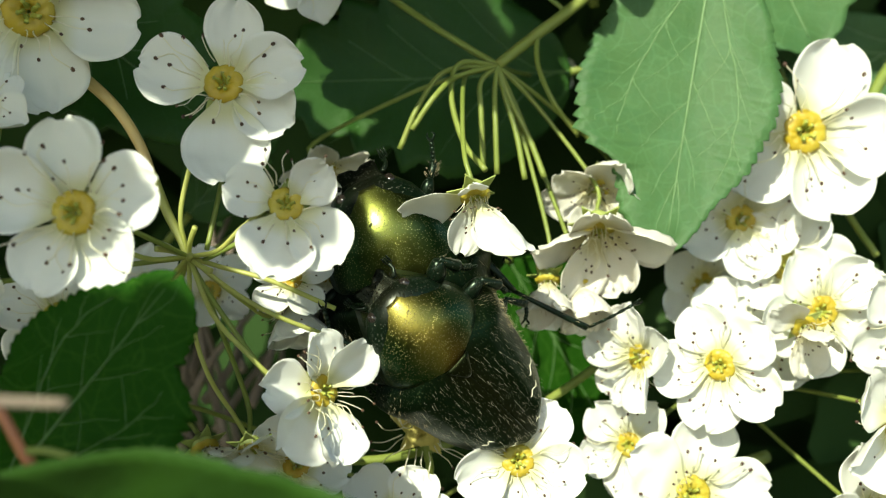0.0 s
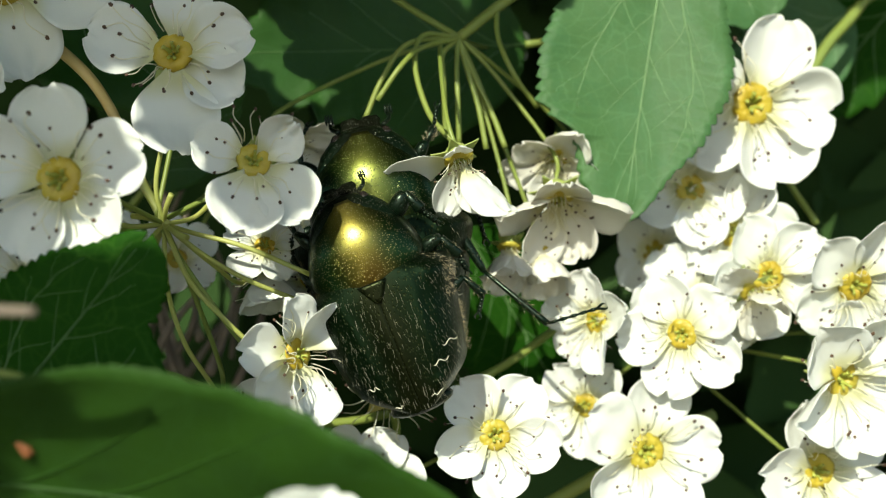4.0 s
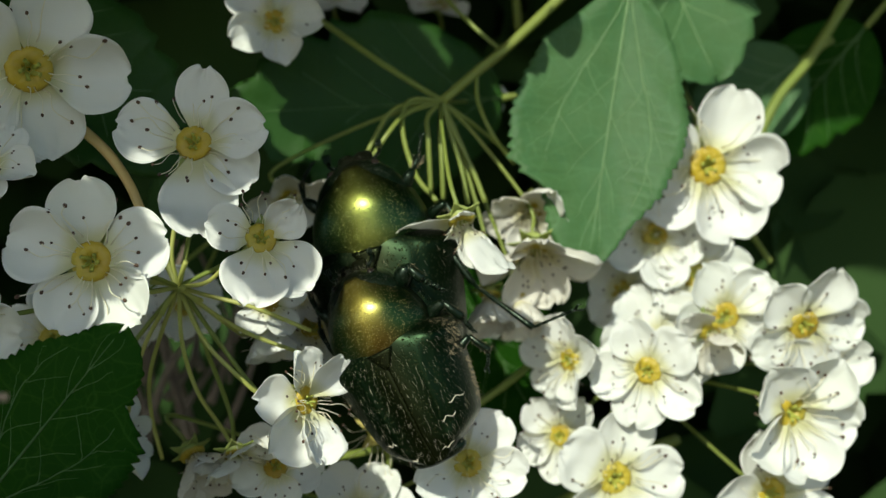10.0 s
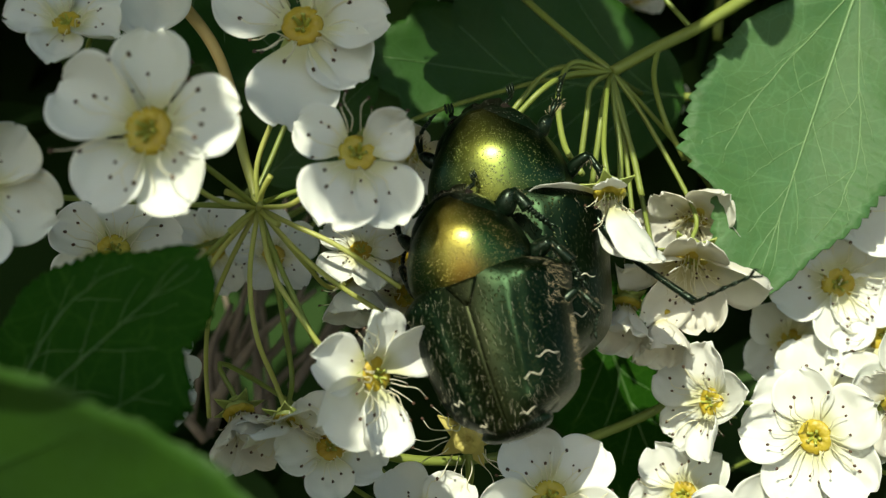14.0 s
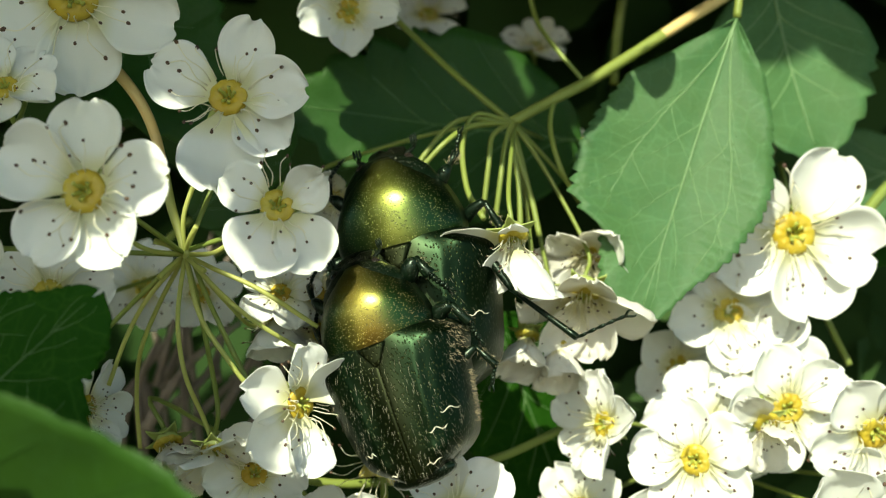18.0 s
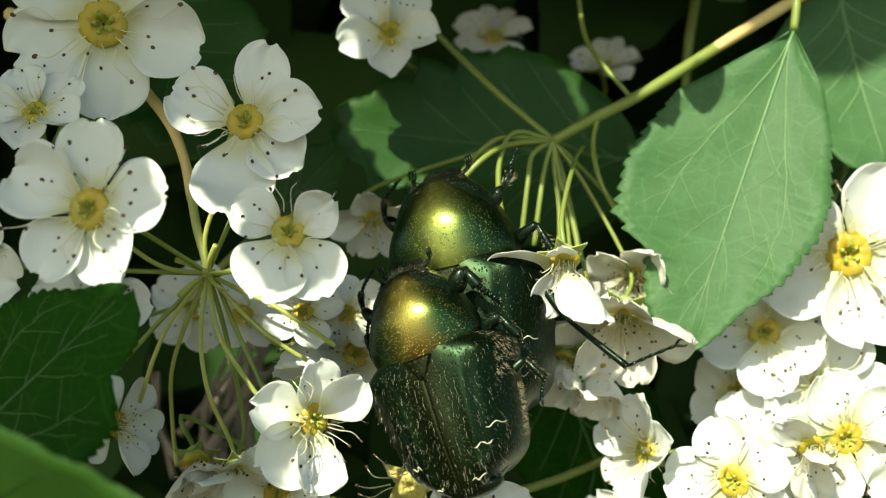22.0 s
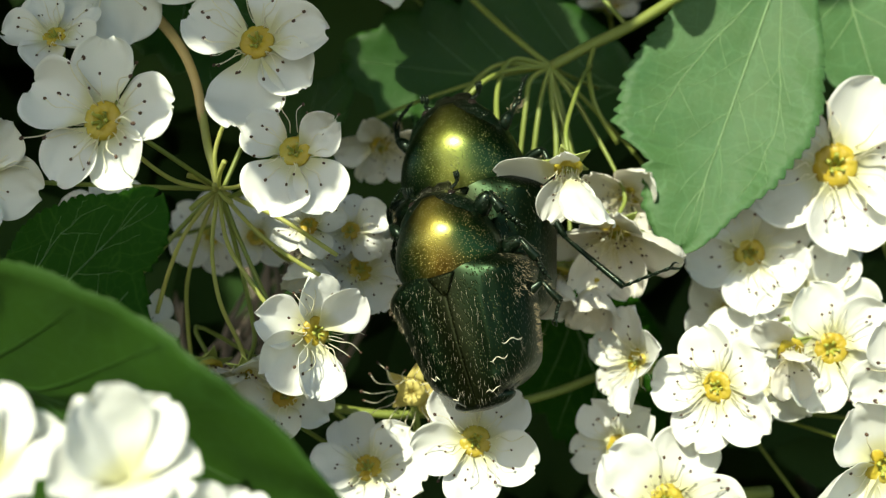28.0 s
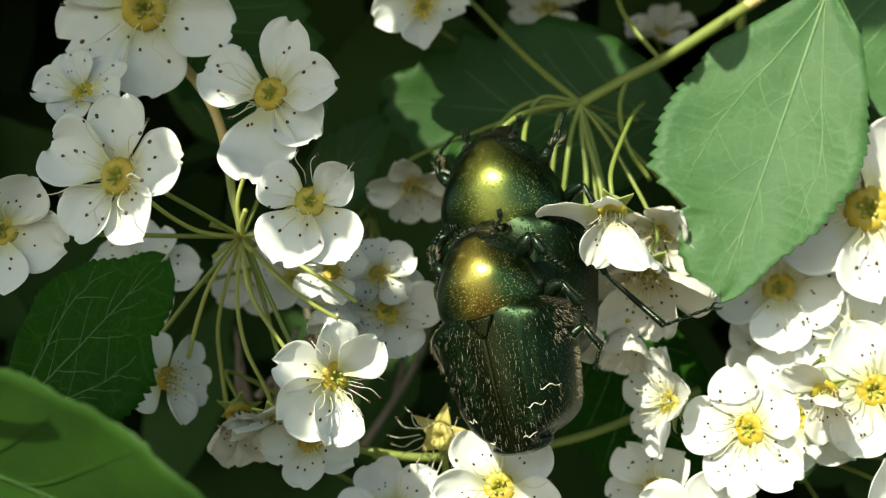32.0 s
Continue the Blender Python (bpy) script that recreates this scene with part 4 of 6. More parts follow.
foliage("bush_foliage", "unseen leaflets added to dapple a white blossom", 7, 13, lambda r: Vector((r.uniform(-13.5, -9.0), 60, r.uniform(-2.5, 3))) + SUN_WAY * r.uniform(52, 66), 5.5, FOLIAGE_FILTER, tuple(SUN_WAY), 0.3)
foliage("bush_foliage", "unseen leaflets added to shade a blossom's inner half", 16, 7, lambda r: Vector((r.uniform(-9.0, -5.4), 60, r.uniform(0.5, 5.0))) + SUN_WAY * r.uniform(46, 56), 4.6, FOLIAGE_FILTER, tuple(SUN_WAY), 0.3)
foliage("bush_foliage", "unseen outer leaves added to shade the branching flower stem", 60, 15, lambda r: Vector((r.uniform(-7, 12), 82, r.uniform(3, 18))) + SUN_WAY * r.uniform(42, 62), 6, FOLIAGE_DARKENED, tuple(SUN_WAY), 0.4)
foliage("bush_foliage", "unseen outer leaves added to shade the dark leaf", 85, 16, lambda r: Vector((r.uniform(-24, -11), 53, r.uniform(-12, -3.6))) + SUN_WAY * r.uniform(72, 98), 6, FOLIAGE_DARKENED, tuple(SUN_WAY), 0.4)
foliage("bush_foliage", "unseen leaflets added to shade a blossom's long petal", 8, 18, lambda r: Vector((r.uniform(-11.6, -9.0), 63, r.uniform(3.2, 6.6))) + SUN_WAY * r.uniform(48, 60), 4.2, FOLIAGE_FILTER, tuple(SUN_WAY), 0.3)
foliage("bush_foliage", "small unseen leaves added to shade the large leaf", 150, 19, lambda r: Vector((r.uniform(-10, 1), 81, r.uniform(3.5, 15.5))) + SUN_WAY * r.uniform(36, 48), 2.6, FOLIAGE_DARKENED, tuple(SUN_WAY), 0.4)
# Where the broad leaf gets round shadows; their unseen casters hang sunward.
CAST = [(11.6, 73, 14.2), (10.2, 73, 12.0), (13.8, 73, 16.6)]
foliage("bush_foliage", "unseen leaflets added to cast round shadows on the broad leaf", 3, 8, lambda r: Vector(CAST.pop()) + SUN_WAY * 22, 4.4, FOLIAGE_DARKENED, tuple(SUN_WAY), 0.2)


# ---- the flowering branch ----
NODES = {"l": (-12.5, 64.3, 0.4), "r": (5.8, 75.0, 10.2), "b": (20.0, 84.0, -12.0), "c": (-2.0, 78.0, -18.0), "u": (-22.0, 70.0, 16.0), "d": (-10.0, 84.0, 3.0), "f": (4.0, 100.0, 14.0), "t": (26.0, 84.0, -1.0)}
# name, place, radius, lean to the right, lean up, spin, state
FLOWERS = [
    ("main", -15.74, 55.5, 2.87, 4.24, -10, 5, 93, "open"),
    ("top", -10.55, 63, 8.61, 4.15, -5, 12, 48, "open"),
    ("mid", -7.44, 60, 2.8, 3.53, 10, 15, 45, "open"),
    ("nearl", -19.2, 64, 13.65, 5.36, 15, -10, -10, "open"),
    ("under", -21.71, 62, 8.24, 2.81, 0, 30, -90, "open"),
    ("edgel", -23.92, 58, 0.01, 3.69, 25, 0, -10, "open"),
    ("lcl", -10.49, 65.5, -9.94, 2.97, 5, -55, 200, "open"),
    ("lc", -6.17, 62, -6.99, 3.5, 46, 6, 165, "open"),
    ("side", -17.6, 66, -8.2, 3.0, 68, 5, 60, "side"),
    ("low", -8.26, 66, -11.39, 3, 10, 30, 200, "open"),
    ("bot", 3.56, 66.3, -12.86, 3.75, 0, 10, 62, "open"),
    ("lowk", -3.46, 68, -15.5, 3.5, 0, 35, 125, "open"),
    ("right", 24.96, 76, 4.01, 5.86, 0, 0, 70, "open"),
    ("r2", 16.95, 69.5, -9.33, 3.85, -30, 0, 105, "open"),
    ("r3", 14.23, 71, -16.56, 4.73, 0, 0, 75, "open"),
    ("r4", 25.92, 68.3, -12.94, 5.00, 10, -10, 55, "open"),
    ("r5", 28.46, 70.5, -7.61, 4.50, 0, -20, 65, "open"),
    ("r7", 24.75, 70, -18.9, 4.67, 0, 0, 100, "open"),
    ("rr", 21.93, 71, -7.38, 3.27, 0, -35, -80, "faded"),
    ("l1", 11.54, 74, -13.86, 3.25, -25, 0, 120, "open"),
    ("l2", 12.4, 72, -8.32, 3.7, -60, 5, 80, "open"),
    ("back", 20.56, 77, -1.14, 4.1, 0, 0, 50, "open"),
    ("back2", 23.63, 84, -1.65, 4.5, 0, 20, 20, "open"),
    ("back3", 18.7, 80, -4.93, 3.4, 0, 0, 75, "open"),
    ("white", 4.7, 65, 2.7, 3.4, 8, -58, 0, "side"),
    ("faded", 10.5, 72, -0.2, 4.3, -12, -60, 90, "faded"),
    ("faded2", 11.32, 75, 2.26, 3.62, -30, -40, 60, "faded"),
    ("topc", -4.97, 76, 16.65, 3.52, 0, 10, -80, "open"),
    ("farc", 0.87, 96, 21.45, 3.36, 0, 40, -60, "open"),
    ("fard", 10.11, 98, 19.81, 3.2, 0, 55, 10, "open"),
    ("farl", -5.4, 77, 4.9, 3.0, 20, -45, 100, "faded"),
    ("farm", -7.44, 66, -1.42, 2.36, 0, 30, -60, "open"),
    ("farn", -13.27, 76, -1.97, 2.8, 10, 20, -40, "open"),
    ("fart", -7.7, 68.2, -2.6, 2.9, 10, -72, -80, "open"),
    ("faru", -17.6, 80, -1.81, 3.16, 10, 10, 10, "open"),
    ("behindb", -5.04, 70, -3.79, 3.35, 20, 30, -60, "open"),
    ("fare", 11.19, 86, 10.7, 1.58, 0, 0, 90, "open"),
    ("r9", 23.86, 73, -6.81, 4.3, 0, 0, 40, "open"),
    ("r8", 29.94, 72, -11.34, 4.04, 0, 0, 10, "open"),
    ("edgem", -20.72, 69, -2.32, 3.57, 10, 20, 15, "open"),
    ("lowl", -13.2, 67, -9.9, 3.3, 30, -50, 30, "faded"),
    ("r10", 23.5, 77, -4.3, 4.1, 0, 10, 65, "open"),
    ("r11", 19.92, 76, -8.95, 4.50, -10, 20, 35, "open"),
    ("glow1", -5.72, 70, -1.42, 2.47, 0, 20, 30, "open"),
    ("hang1", 7.2, 72, -3.0, 3.1, -20, -62, 20, "faded"),
    ("hang2", 9.2, 73, -3.5, 3.1, 10, -66, 70, "faded"),
]
HOLDS = {"main": "l", "top": "l", "mid": "l", "lc": "l", "lcl": "l", "side": "l", "farm": "d", "fart": "d", "faru": "d", "farn": "d", "behindb": "d", "nearl": "u", "under": "u", "edgel": "l", "edgem": "d", "lowl": "c", "glow1": "d", "hang1": "r", "hang2": "r", "low": "c", "bot": "c", "lowk": "c", "white": "r", "faded": "r", "faded2": "r", "farl": "r", "fare": "r", "topc": "f", "farc": "f", "fard": "f", "right": "t", "back": "t", "back2": "t"}
FLOWER_LABELS = {"open": "open white five-petalled blossom with a yellow centre", "faded": "fading creamy blossom with crumpled petals and bare stamens", "side": "half-open white blossom seen past its petals"}
SHADED = {"main", "top", "mid", "nearl", "under", "edgel", "edgem"}
# the petals of single blossoms: direction, length, forward bend, twist, mesh
PLANS = {
    "main": [(90, 1.0, 6, 0, None), (9, 0.98, 4, -8, None), (303, 0.95, 8, 6, None), (238, 0.92, 4, 0, None), (157, 1.02, 10, 6, None)],
    "top": [(71, 1.02, 12, 10, NARROW_PETAL), (12, 1.0, 4, 0, None), (322, 1.0, 0, 0, None), (272, 1.45, 2, -6, FOLDED_PETAL), (163, 1.04, 8, 0, None)],
    "mid": [(312, 1.12, 6, 0, None), (249, 1.1, 8, 0, None), (38, 0.86, 26, 20, WRINKLED_PETAL), (160, 0.9, 0, 0, None)],
    "lc": [(168, 1.0, -12, 0, None), (264, 1.08, 12, 0, WRINKLED_PETAL), (222, 1.08, -6, 0, None), (62, 0.95, 36, 0, None), (112, 0.9, 14, 0, None)],
    "white": [(182, 1.25, 4, 0, None), (8, 1.3, 60, 38, None), (235, 0.95, 40, 0, NARROW_PETAL), (300, 0.95, 58, 0, NARROW_PETAL), (100, 0.7, 20, 0, NARROW_PETAL)],
    "fart": [(-80 + 72 * k, 1.0, 48, 0, None) for k in range(5)],
    "lowl": [(30 + 72 * k, 1.0, 40 + 7 * (k % 3), 0, None) for k in range(5)],
    "bot": [(52, 1.0, 10, 0, None), (342, 1.0, 6, 6, None), (270, 1.02, 8, 0, None), (196, 1.0, 8, -6, None), (124, 0.95, 4, 0, None)],
    "right": [(68, 1.0, 6, 0, None), (352, 1.0, 4, 0, None), (282, 0.98, 6, 0, None), (208, 1.0, 0, 0, None), (140, 0.85, 16, 0, NARROW_PETAL)],
    "lcl": [(200, 1.0, 0, 0, None), (272, 1.0, 15, 0, None), (344, 1.0, 5, 0, None), (56, 1.0, 10, 0, None), (128, 1.0, 40, 0, None)],
    "faded": [(92, 1.1, 18, 0, None), (165, 1.05, 24, 0, None), (16, 1.05, 20, 0, None), (232, 1.05, 48, 0, None), (306, 1.05, 44, 0, None)],
    "faded2": [(60, 1.0, 20, 0, None), (132, 1.0, 30, 0, None), (204, 1.0, 15, 0, None), (276, 1.0, 35, 0, None), (348, 1.0, 20, 0, None)],
    "rr": [(280, 1.0, 20, 0, None), (64, 1.0, 60, 0, None), (136, 1.0, 10, 0, None)],
    "hang1": [(20 + 72 * k, 1.0, 52, 0, None) for k in range(5)],
    "hang2": [(70 + 72 * k, 1.0, 52, 0, None) for k in range(5)],
}
flowers = {}
for k, (key, x, y, z, size, right, up, spin, state) in enumerate(FLOWERS):
    label = FLOWER_LABELS[state] + (" in dappled shade" if key in SHADED else "")
    flowers[key] = blossom(k, (x, y, z), size, right, up, spin, state, NODES[HOLDS.get(key, "b")], label, PLANS.get(key))

stalks("flower_stem", NODES["r"], [
    ("peduncle", [(5.8, 75, 10.2), (8.5, 76, 12.0), (11.5, 77, 13.9), (17.9, 78.5, 18.6), (28, 82, 26)], 0.34, 0.42),
    ("twig", [(15.4, 77.9, 16.75), (17.9, 78.45, 18.62), (28, 82, 26.03)], 0.37, 0.45),
    ("side_stalk", [(5.8, 75, 10.2), (2.2, 77, 13.3), (-1.8, 80, 17.3), (-6, 84, 22)], 0.22, 0.2),
    ("side_stalk", [(10.6, 77, 13.6), (8.8, 78, 15.8), (7.6, 80, 18.2), (7, 82, 22)], 0.16, 0.17),
    ("pedicel", [(5.8, 75, 10.2), (2.5, 74, 10.0), (0.6, 73, 8.0), (-0.8, 73, 5.5)], 0.16, 0.17),
    ("pedicel", [(5.8, 75, 10.2), (3.2, 73.5, 9.6), (1.6, 72, 8.4), (0, 72, 6.5)], 0.16, 0.17),
    ("pedicel", [(5.8, 75, 10.2), (3.4, 74, 10.4), (2.6, 73, 8.4), (2.9, 71, 5.4), (3.8, 69, 3.6)], 0.16, 0.18),
    ("pedicel", [(5.8, 75, 10.2), (4.6, 74.5, 9.2), (4.4, 74, 7.4), (4.2, 74, 4)], 0.16, 0.17),
    ("pedicel", [(5.8, 75, 10.2), (5.4, 74.5, 8.5), (5.2, 74, 6.5), (5.0, 74, 3.5)], 0.16, 0.17),
    ("pedicel", [(5.8, 75, 10.2), (6.3, 74.5, 8.0), (7.2, 74, 5.4), (7.8, 73.5, 3)], 0.17, 0.19),
    ("pedicel", [(5.8, 75, 10.2), (6.0, 74.5, 8.2), (6.4, 74, 6), (6.6, 73.5, 3)], 0.16, 0.18),
    ("pedicel", [(8.6, 76, 12.0), (8.3, 75, 10.0), (8.9, 74, 7.5), (10.4, 75, 5.4)], 0.16, 0.17),
], "branching green flower stem with thin drooping stalks", mats={"twig": TWIG})
stalks("flower_stem", NODES["l"], [
    ("twig", [(-27, 69, 15.2), (-23.7, 68, 13.95), (-20.2, 67, 12.5), (-17.9, 66.6, 10.9), (-15.9, 66.2, 8.8), (-14.75, 65.9, 6.7), (-14.05, 65.5, 4.45)], 0.40, 0.28),
    ("peduncle", [(-14.15, 65.6, 4.9), (-13.5, 65, 2.9), (-12.9, 64.6, 1.5), (-12.5, 64.3, 0.4)], 0.27, 0.22),
    ("pedicel", [(-12.5, 64.3, 0.4), (-14.4, 65, -2), (-15.6, 66, -4.2), (-16.6, 67, -7)], 0.125, 0.13),
    ("pedicel", [(-12.5, 64.3, 0.4), (-14, 66, -2.4), (-15.2, 68, -5.2), (-15.6, 70, -8), (-15.4, 71, -11)], 0.125, 0.13),
    ("pedicel", [(-12.5, 64.3, 0.4), (-12.7, 64.5, -3), (-12.2, 65, -6), (-11.2, 66, -8.4), (-10.5, 66, -10)], 0.125, 0.13),
    ("pedicel", [(-12.5, 64.3, 0.4), (-11.4, 63, -2.6), (-9.8, 62.7, -4.8), (-8.4, 63, -6.4), (-6.8, 63.2, -7.2)], 0.125, 0.13),
    ("pedicel", [(-12.5, 64.3, 0.4), (-10.6, 64, -1.4), (-8.6, 64, -2.9), (-6, 65, -4.4)], 0.125, 0.13),
    ("pedicel", [(-12.5, 64.3, 0.4), (-10.8, 64, -0.3), (-8.4, 63.5, -1.2), (-5.2, 63.5, -3)], 0.125, 0.13),
    ("pedicel", [(-12.5, 64.3, 0.4), (-10.8, 63, 0.6), (-9.4, 62, 1.6), (-7.8, 61.4, 2.6)], 0.125, 0.13),
    ("pedicel", [(-12.5, 64.3, 0.4), (-12.6, 63.6, 2.4), (-12, 63.6, 4.6), (-10.8, 63.6, 7.4)], 0.125, 0.13),
    ("pedicel", [(-12.5, 64.3, 0.4), (-14, 62, 0.5), (-15, 60, 1.2), (-15.7, 57, 2.4)], 0.125, 0.13),
    ("pedicel", [(-12.5, 64.3, 0.4), (-10.2, 66, -2.2), (-9, 69, -3.4), (-7.6, 73, -2.4)], 0.125, 0.13),
    ("bud_stub", [(-12.5, 64.3, 0.4), (-12.2, 63.4, 1.2), (-11.8, 62.9, 1.9)], 0.12, 0.16),
    ("bud_stub", [(-12.5, 64.3, 0.4), (-13.2, 63.4, 0.8), (-13.9, 62.9, 1.0)], 0.12, 0.16),
    ("bud_stub", [(-12.5, 64.3, 0.4), (-13.1, 63.3, -0.3), (-13.5, 62.7, -0.9)], 0.12, 0.16),
    ("bud_stub", [(-12.5, 64.3, 0.4), (-11.8, 63.2, -0.1), (-11.2, 62.6, -0.4)], 0.12, 0.16),
    ("bud_stub", [(-12.5, 64.3, 0.4), (-12.3, 63.1, 0.3), (-12.1, 62.3, 0.5)], 0.12, 0.16),
], "arching tan twig that ends in a fan of green stalks", mats={"twig": TWIG, "pedicel": STALK_LIT, "peduncle": STALK_LIT, "bud_stub": STALK_LIT})
stalks("flower_stem", NODES["t"], [
    ("side_stalk", [(20.8, 78, -2.2), (21.6, 80, 1), (24, 83, 5), (27, 86, 12)], 0.24, 0.24),
    ("pedicel", [(23.3, 77, -7.4), (23.6, 79, -4), (23.8, 81, 0), (24.6, 83, 5)], 0.24, 0.24),
    ("pedicel", [(30.4, 79, -4.2), (29.4, 81, -1), (28.0, 83, 4), (27, 85, 10)], 0.24, 0.24),
    ("twig", [(31.8, 83, 5), (34.5, 84, 8.4), (38.2, 85, 11.6), (45, 87, 19)], 0.4, 0.45),
], "green stalks hanging behind the blossoms")
stalks("flower_stem", NODES["c"], [
    ("peduncle", [(-8, 71, -12.2), (-2, 72, -12.6), (6, 76, -11.4), (14, 80, -8)], 0.26, 0.3),
    ("peduncle", [(22, 80, -17), (17.5, 78, -17.5), (12, 78, -20), (4, 80, -24)], 0.45, 0.5),
    ("pedicel", [(-1.25, 69.9, -11.4), (-1.0, 70.5, -13.5), (-2, 73, -16), (-2, 78, -18)], 0.24, 0.24),
], "green stalks crossing below the beetles")

stalks("flower_stem", (17.01, 95.00, 26.58), [("peduncle", [(17.01, 95.00, 26.58), (16.46, 95.00, 21.40), (16.56, 96.00, 16.92)], 0.4, 0.36)], "dim olive stem behind the flower stem")

# Made-up twigs that fill in for the blurred brown behind the stalk fan.
TANGLE = random.Random(61)
for k in range(22):
    foot = Vector((TANGLE.uniform(-25, -12), 90 + 0.6 * k, TANGLE.uniform(-17, -9)))
    head = foot + Vector((TANGLE.uniform(-6, 9), 3, TANGLE.uniform(5, 15)))
    sag = foot.lerp(head, 0.5) + Vector((TANGLE.uniform(-1.5, 1.5), 0, TANGLE.uniform(-1.5, 1.5)))
    stalks("dry_twig", foot, [("twig", [foot, sag, head], 0.46 - 0.01 * k, 0.18)], "added grey-brown twig, standing in for the blurred brown background", mats={"twig": DRY})

leaves = {}
leaves["leaf"] = leaf("spirea_leaf", (20.3, 74.6, 18.2), (14.25, 71.5, -1.5), (-0.12, -1, 0.10), 14.4, "broad matt green leaf with toothed tip and pale veins", stalk=(0.8, -3.2, -0.6), lobes=True)
leaves["dark_leaf"] = leaf("spirea_leaf", (-23.34, 53.30, -10.82), (-14.59, 51.80, -2.07), (-0.1, -1, 0.25), 10, "toothed leaf in half shade, the shade put into its colour", LEAF_DEEP_SHADE, VEIN_DARK, seed=2, stalk=(0, -2.5, 0), lobes=True, fold=0.06)
leaves["near_leaf"] = leaf("spirea_leaf", (-22, 45, -8.2), (-0.3, 41, -13.6), (0.12, -1, -0.55), 13.5, "smooth green leaf close to the lens", LEAF_NEAR_DIMMED, LEAF_NEAR_DIMMED, teeth=9, deep=0.04, veins=4, seed=4, fold=0.2)
leaf("spirea_leaf", (24.6, 82, 23), (27.6, 79.5, 10.5), (0.05, -1, 0.1), 13, "green leaf beside the broad leaf", seed=5)
leaf("spirea_leaf", (12.3, 84, 10.6), (-8.4, 80, 11.2), (0.1, -1, 0.15), 14.5, "large shaded leaf with a sunlit rim behind the flower stem", LEAF_HALF_SHADE, VEIN_DARK, seed=6, teeth=7, deep=0.3)
leaf("spirea_leaf", (-23.5, 75, 19.5), (-11.9, 73, 8.2), (0.3, -1, 0.2), 12, "green leaf in half shade behind white blossoms", LEAF_HALF_SHADE, VEIN_DARK, seed=7)
leaf("spirea_leaf", (-15.5, 84, 3.0), (-8.6, 80, 9.6), (0.0, -1, 0.3), 6, "small green leaf in half shade", LEAF_HALF_SHADE, VEIN_DARK, seed=8)
leaf("spirea_leaf", (39.2, 88.5, 11.6), (29.0, 88, 6.6), (0.1, -1, 0.3), 9, "toothed green leaf at the bush's edge", seed=9)
leaf("spirea_leaf", (46, 90, 14), (36, 92, 4), (0, -1, 0.4), 10, "dim green leaf at the bush's edge", LEAF_DEEP_SHADE, VEIN_DARK, seed=10)
leaf("spirea_leaf", (6.4, 84, -2.2), (13.4, 85, -17.5), (-0.1, -1, 0.2), 11, "dark shaded leaf behind the beetles", LEAF_DEEP_SHADE, VEIN_DARK, seed=11)
leaf("spirea_leaf", (-26, 74, 24), (-14, 76, 12), (0.2, -1, 0.5), 8, "narrow dark leaf above white blossoms", LEAF_DEEP_SHADE, VEIN_DARK, seed=12)


def calyx(place, right, up, size):
    """A blossom that has dropped its petals: golden sepals, disc and bare stamens."""
    ob = thing("spent_flower", place, facing(right, up, 10), "golden calyx with bare stamens, its petals fallen", "flower")
    for k in range(5):
        put("sepal", GOLD_SEPAL_MESH, ob, turned(72 * k, size * 1.5))
    put("calyx_cup", GOLD_CUP_MESH, ob, Matrix.Scale(size, 4))
    put("disc", GOLD_DISC_MESH, ob, Matrix.Scale(size * 1.1, 4))
    for k in range(18):
        put("stamen", STAMENS[k % 8], ob, turned(20 * k, size * (1.3 + 0.1 * (k % 3)), 4 + 8 * (k % 3)))
    return ob


flowers["calyx"] = calyx((-1.25, 69.5, -10.9), -10, -20, 3.1)


def near_buds():
    """Blossoms just before the lens."""
    for k, (x, y, z) in enumerate(((-6.72, 37.5, -11.1), (-11.3, 37.5, -11.3), (-3.6, 38, -13.9))):
        ob = thing("spirea_flower", (x, y, z), facing(10, 42, 40 * k), "white blossom close to the lens", "flower", "blossoms of the bush")
        for j in range(5):
            put("petal", PETALS[j + k], ob, turned(72 * j, 2.7 + 0.3 * (j % 3), 20 + 14 * (j % 3)))
        put("calyx_cup", CUP_MESH, ob, Matrix.Scale(2.4, 4))
        flowers["bud%d" % k] = ob


near_buds()
flowers["lens_twig"] = stalks("dry_twig", (-12.08, 36.00, -2.27), [("twig", [(-12.08, 36.00, -2.27), (-12.08 - 3, 36.1, -2.27 + 0.5), (-12.08 - 8, 36.5, -2.27 + 1.9), (-12.08 - 16, 38, -2.27 + 5)], 0.14, 0.3)], "dry grey twig close to the lens", mats={"twig": DRY})
flowers["leaf_twig"] = stalks("leaf_twig", (-17.47, 44, -4.67), [("twig", [(-19.27, 44.5, -1.07), (-17.96, 44.1, -3.54), (-17.47, 44, -4.67), (-16.9, 44, -5.73), (-15.95, 44, -7.74)], 0.2, 0.24), ("leaf_stalk", [(-17.47, 44, -4.67), (-16.55, 43.8, -4.72), (-15.54, 43.5, -5.06)], 0.14, 0.16)], "smooth red-brown twig at the leaf's base", mats={"twig": RED_TWIG})

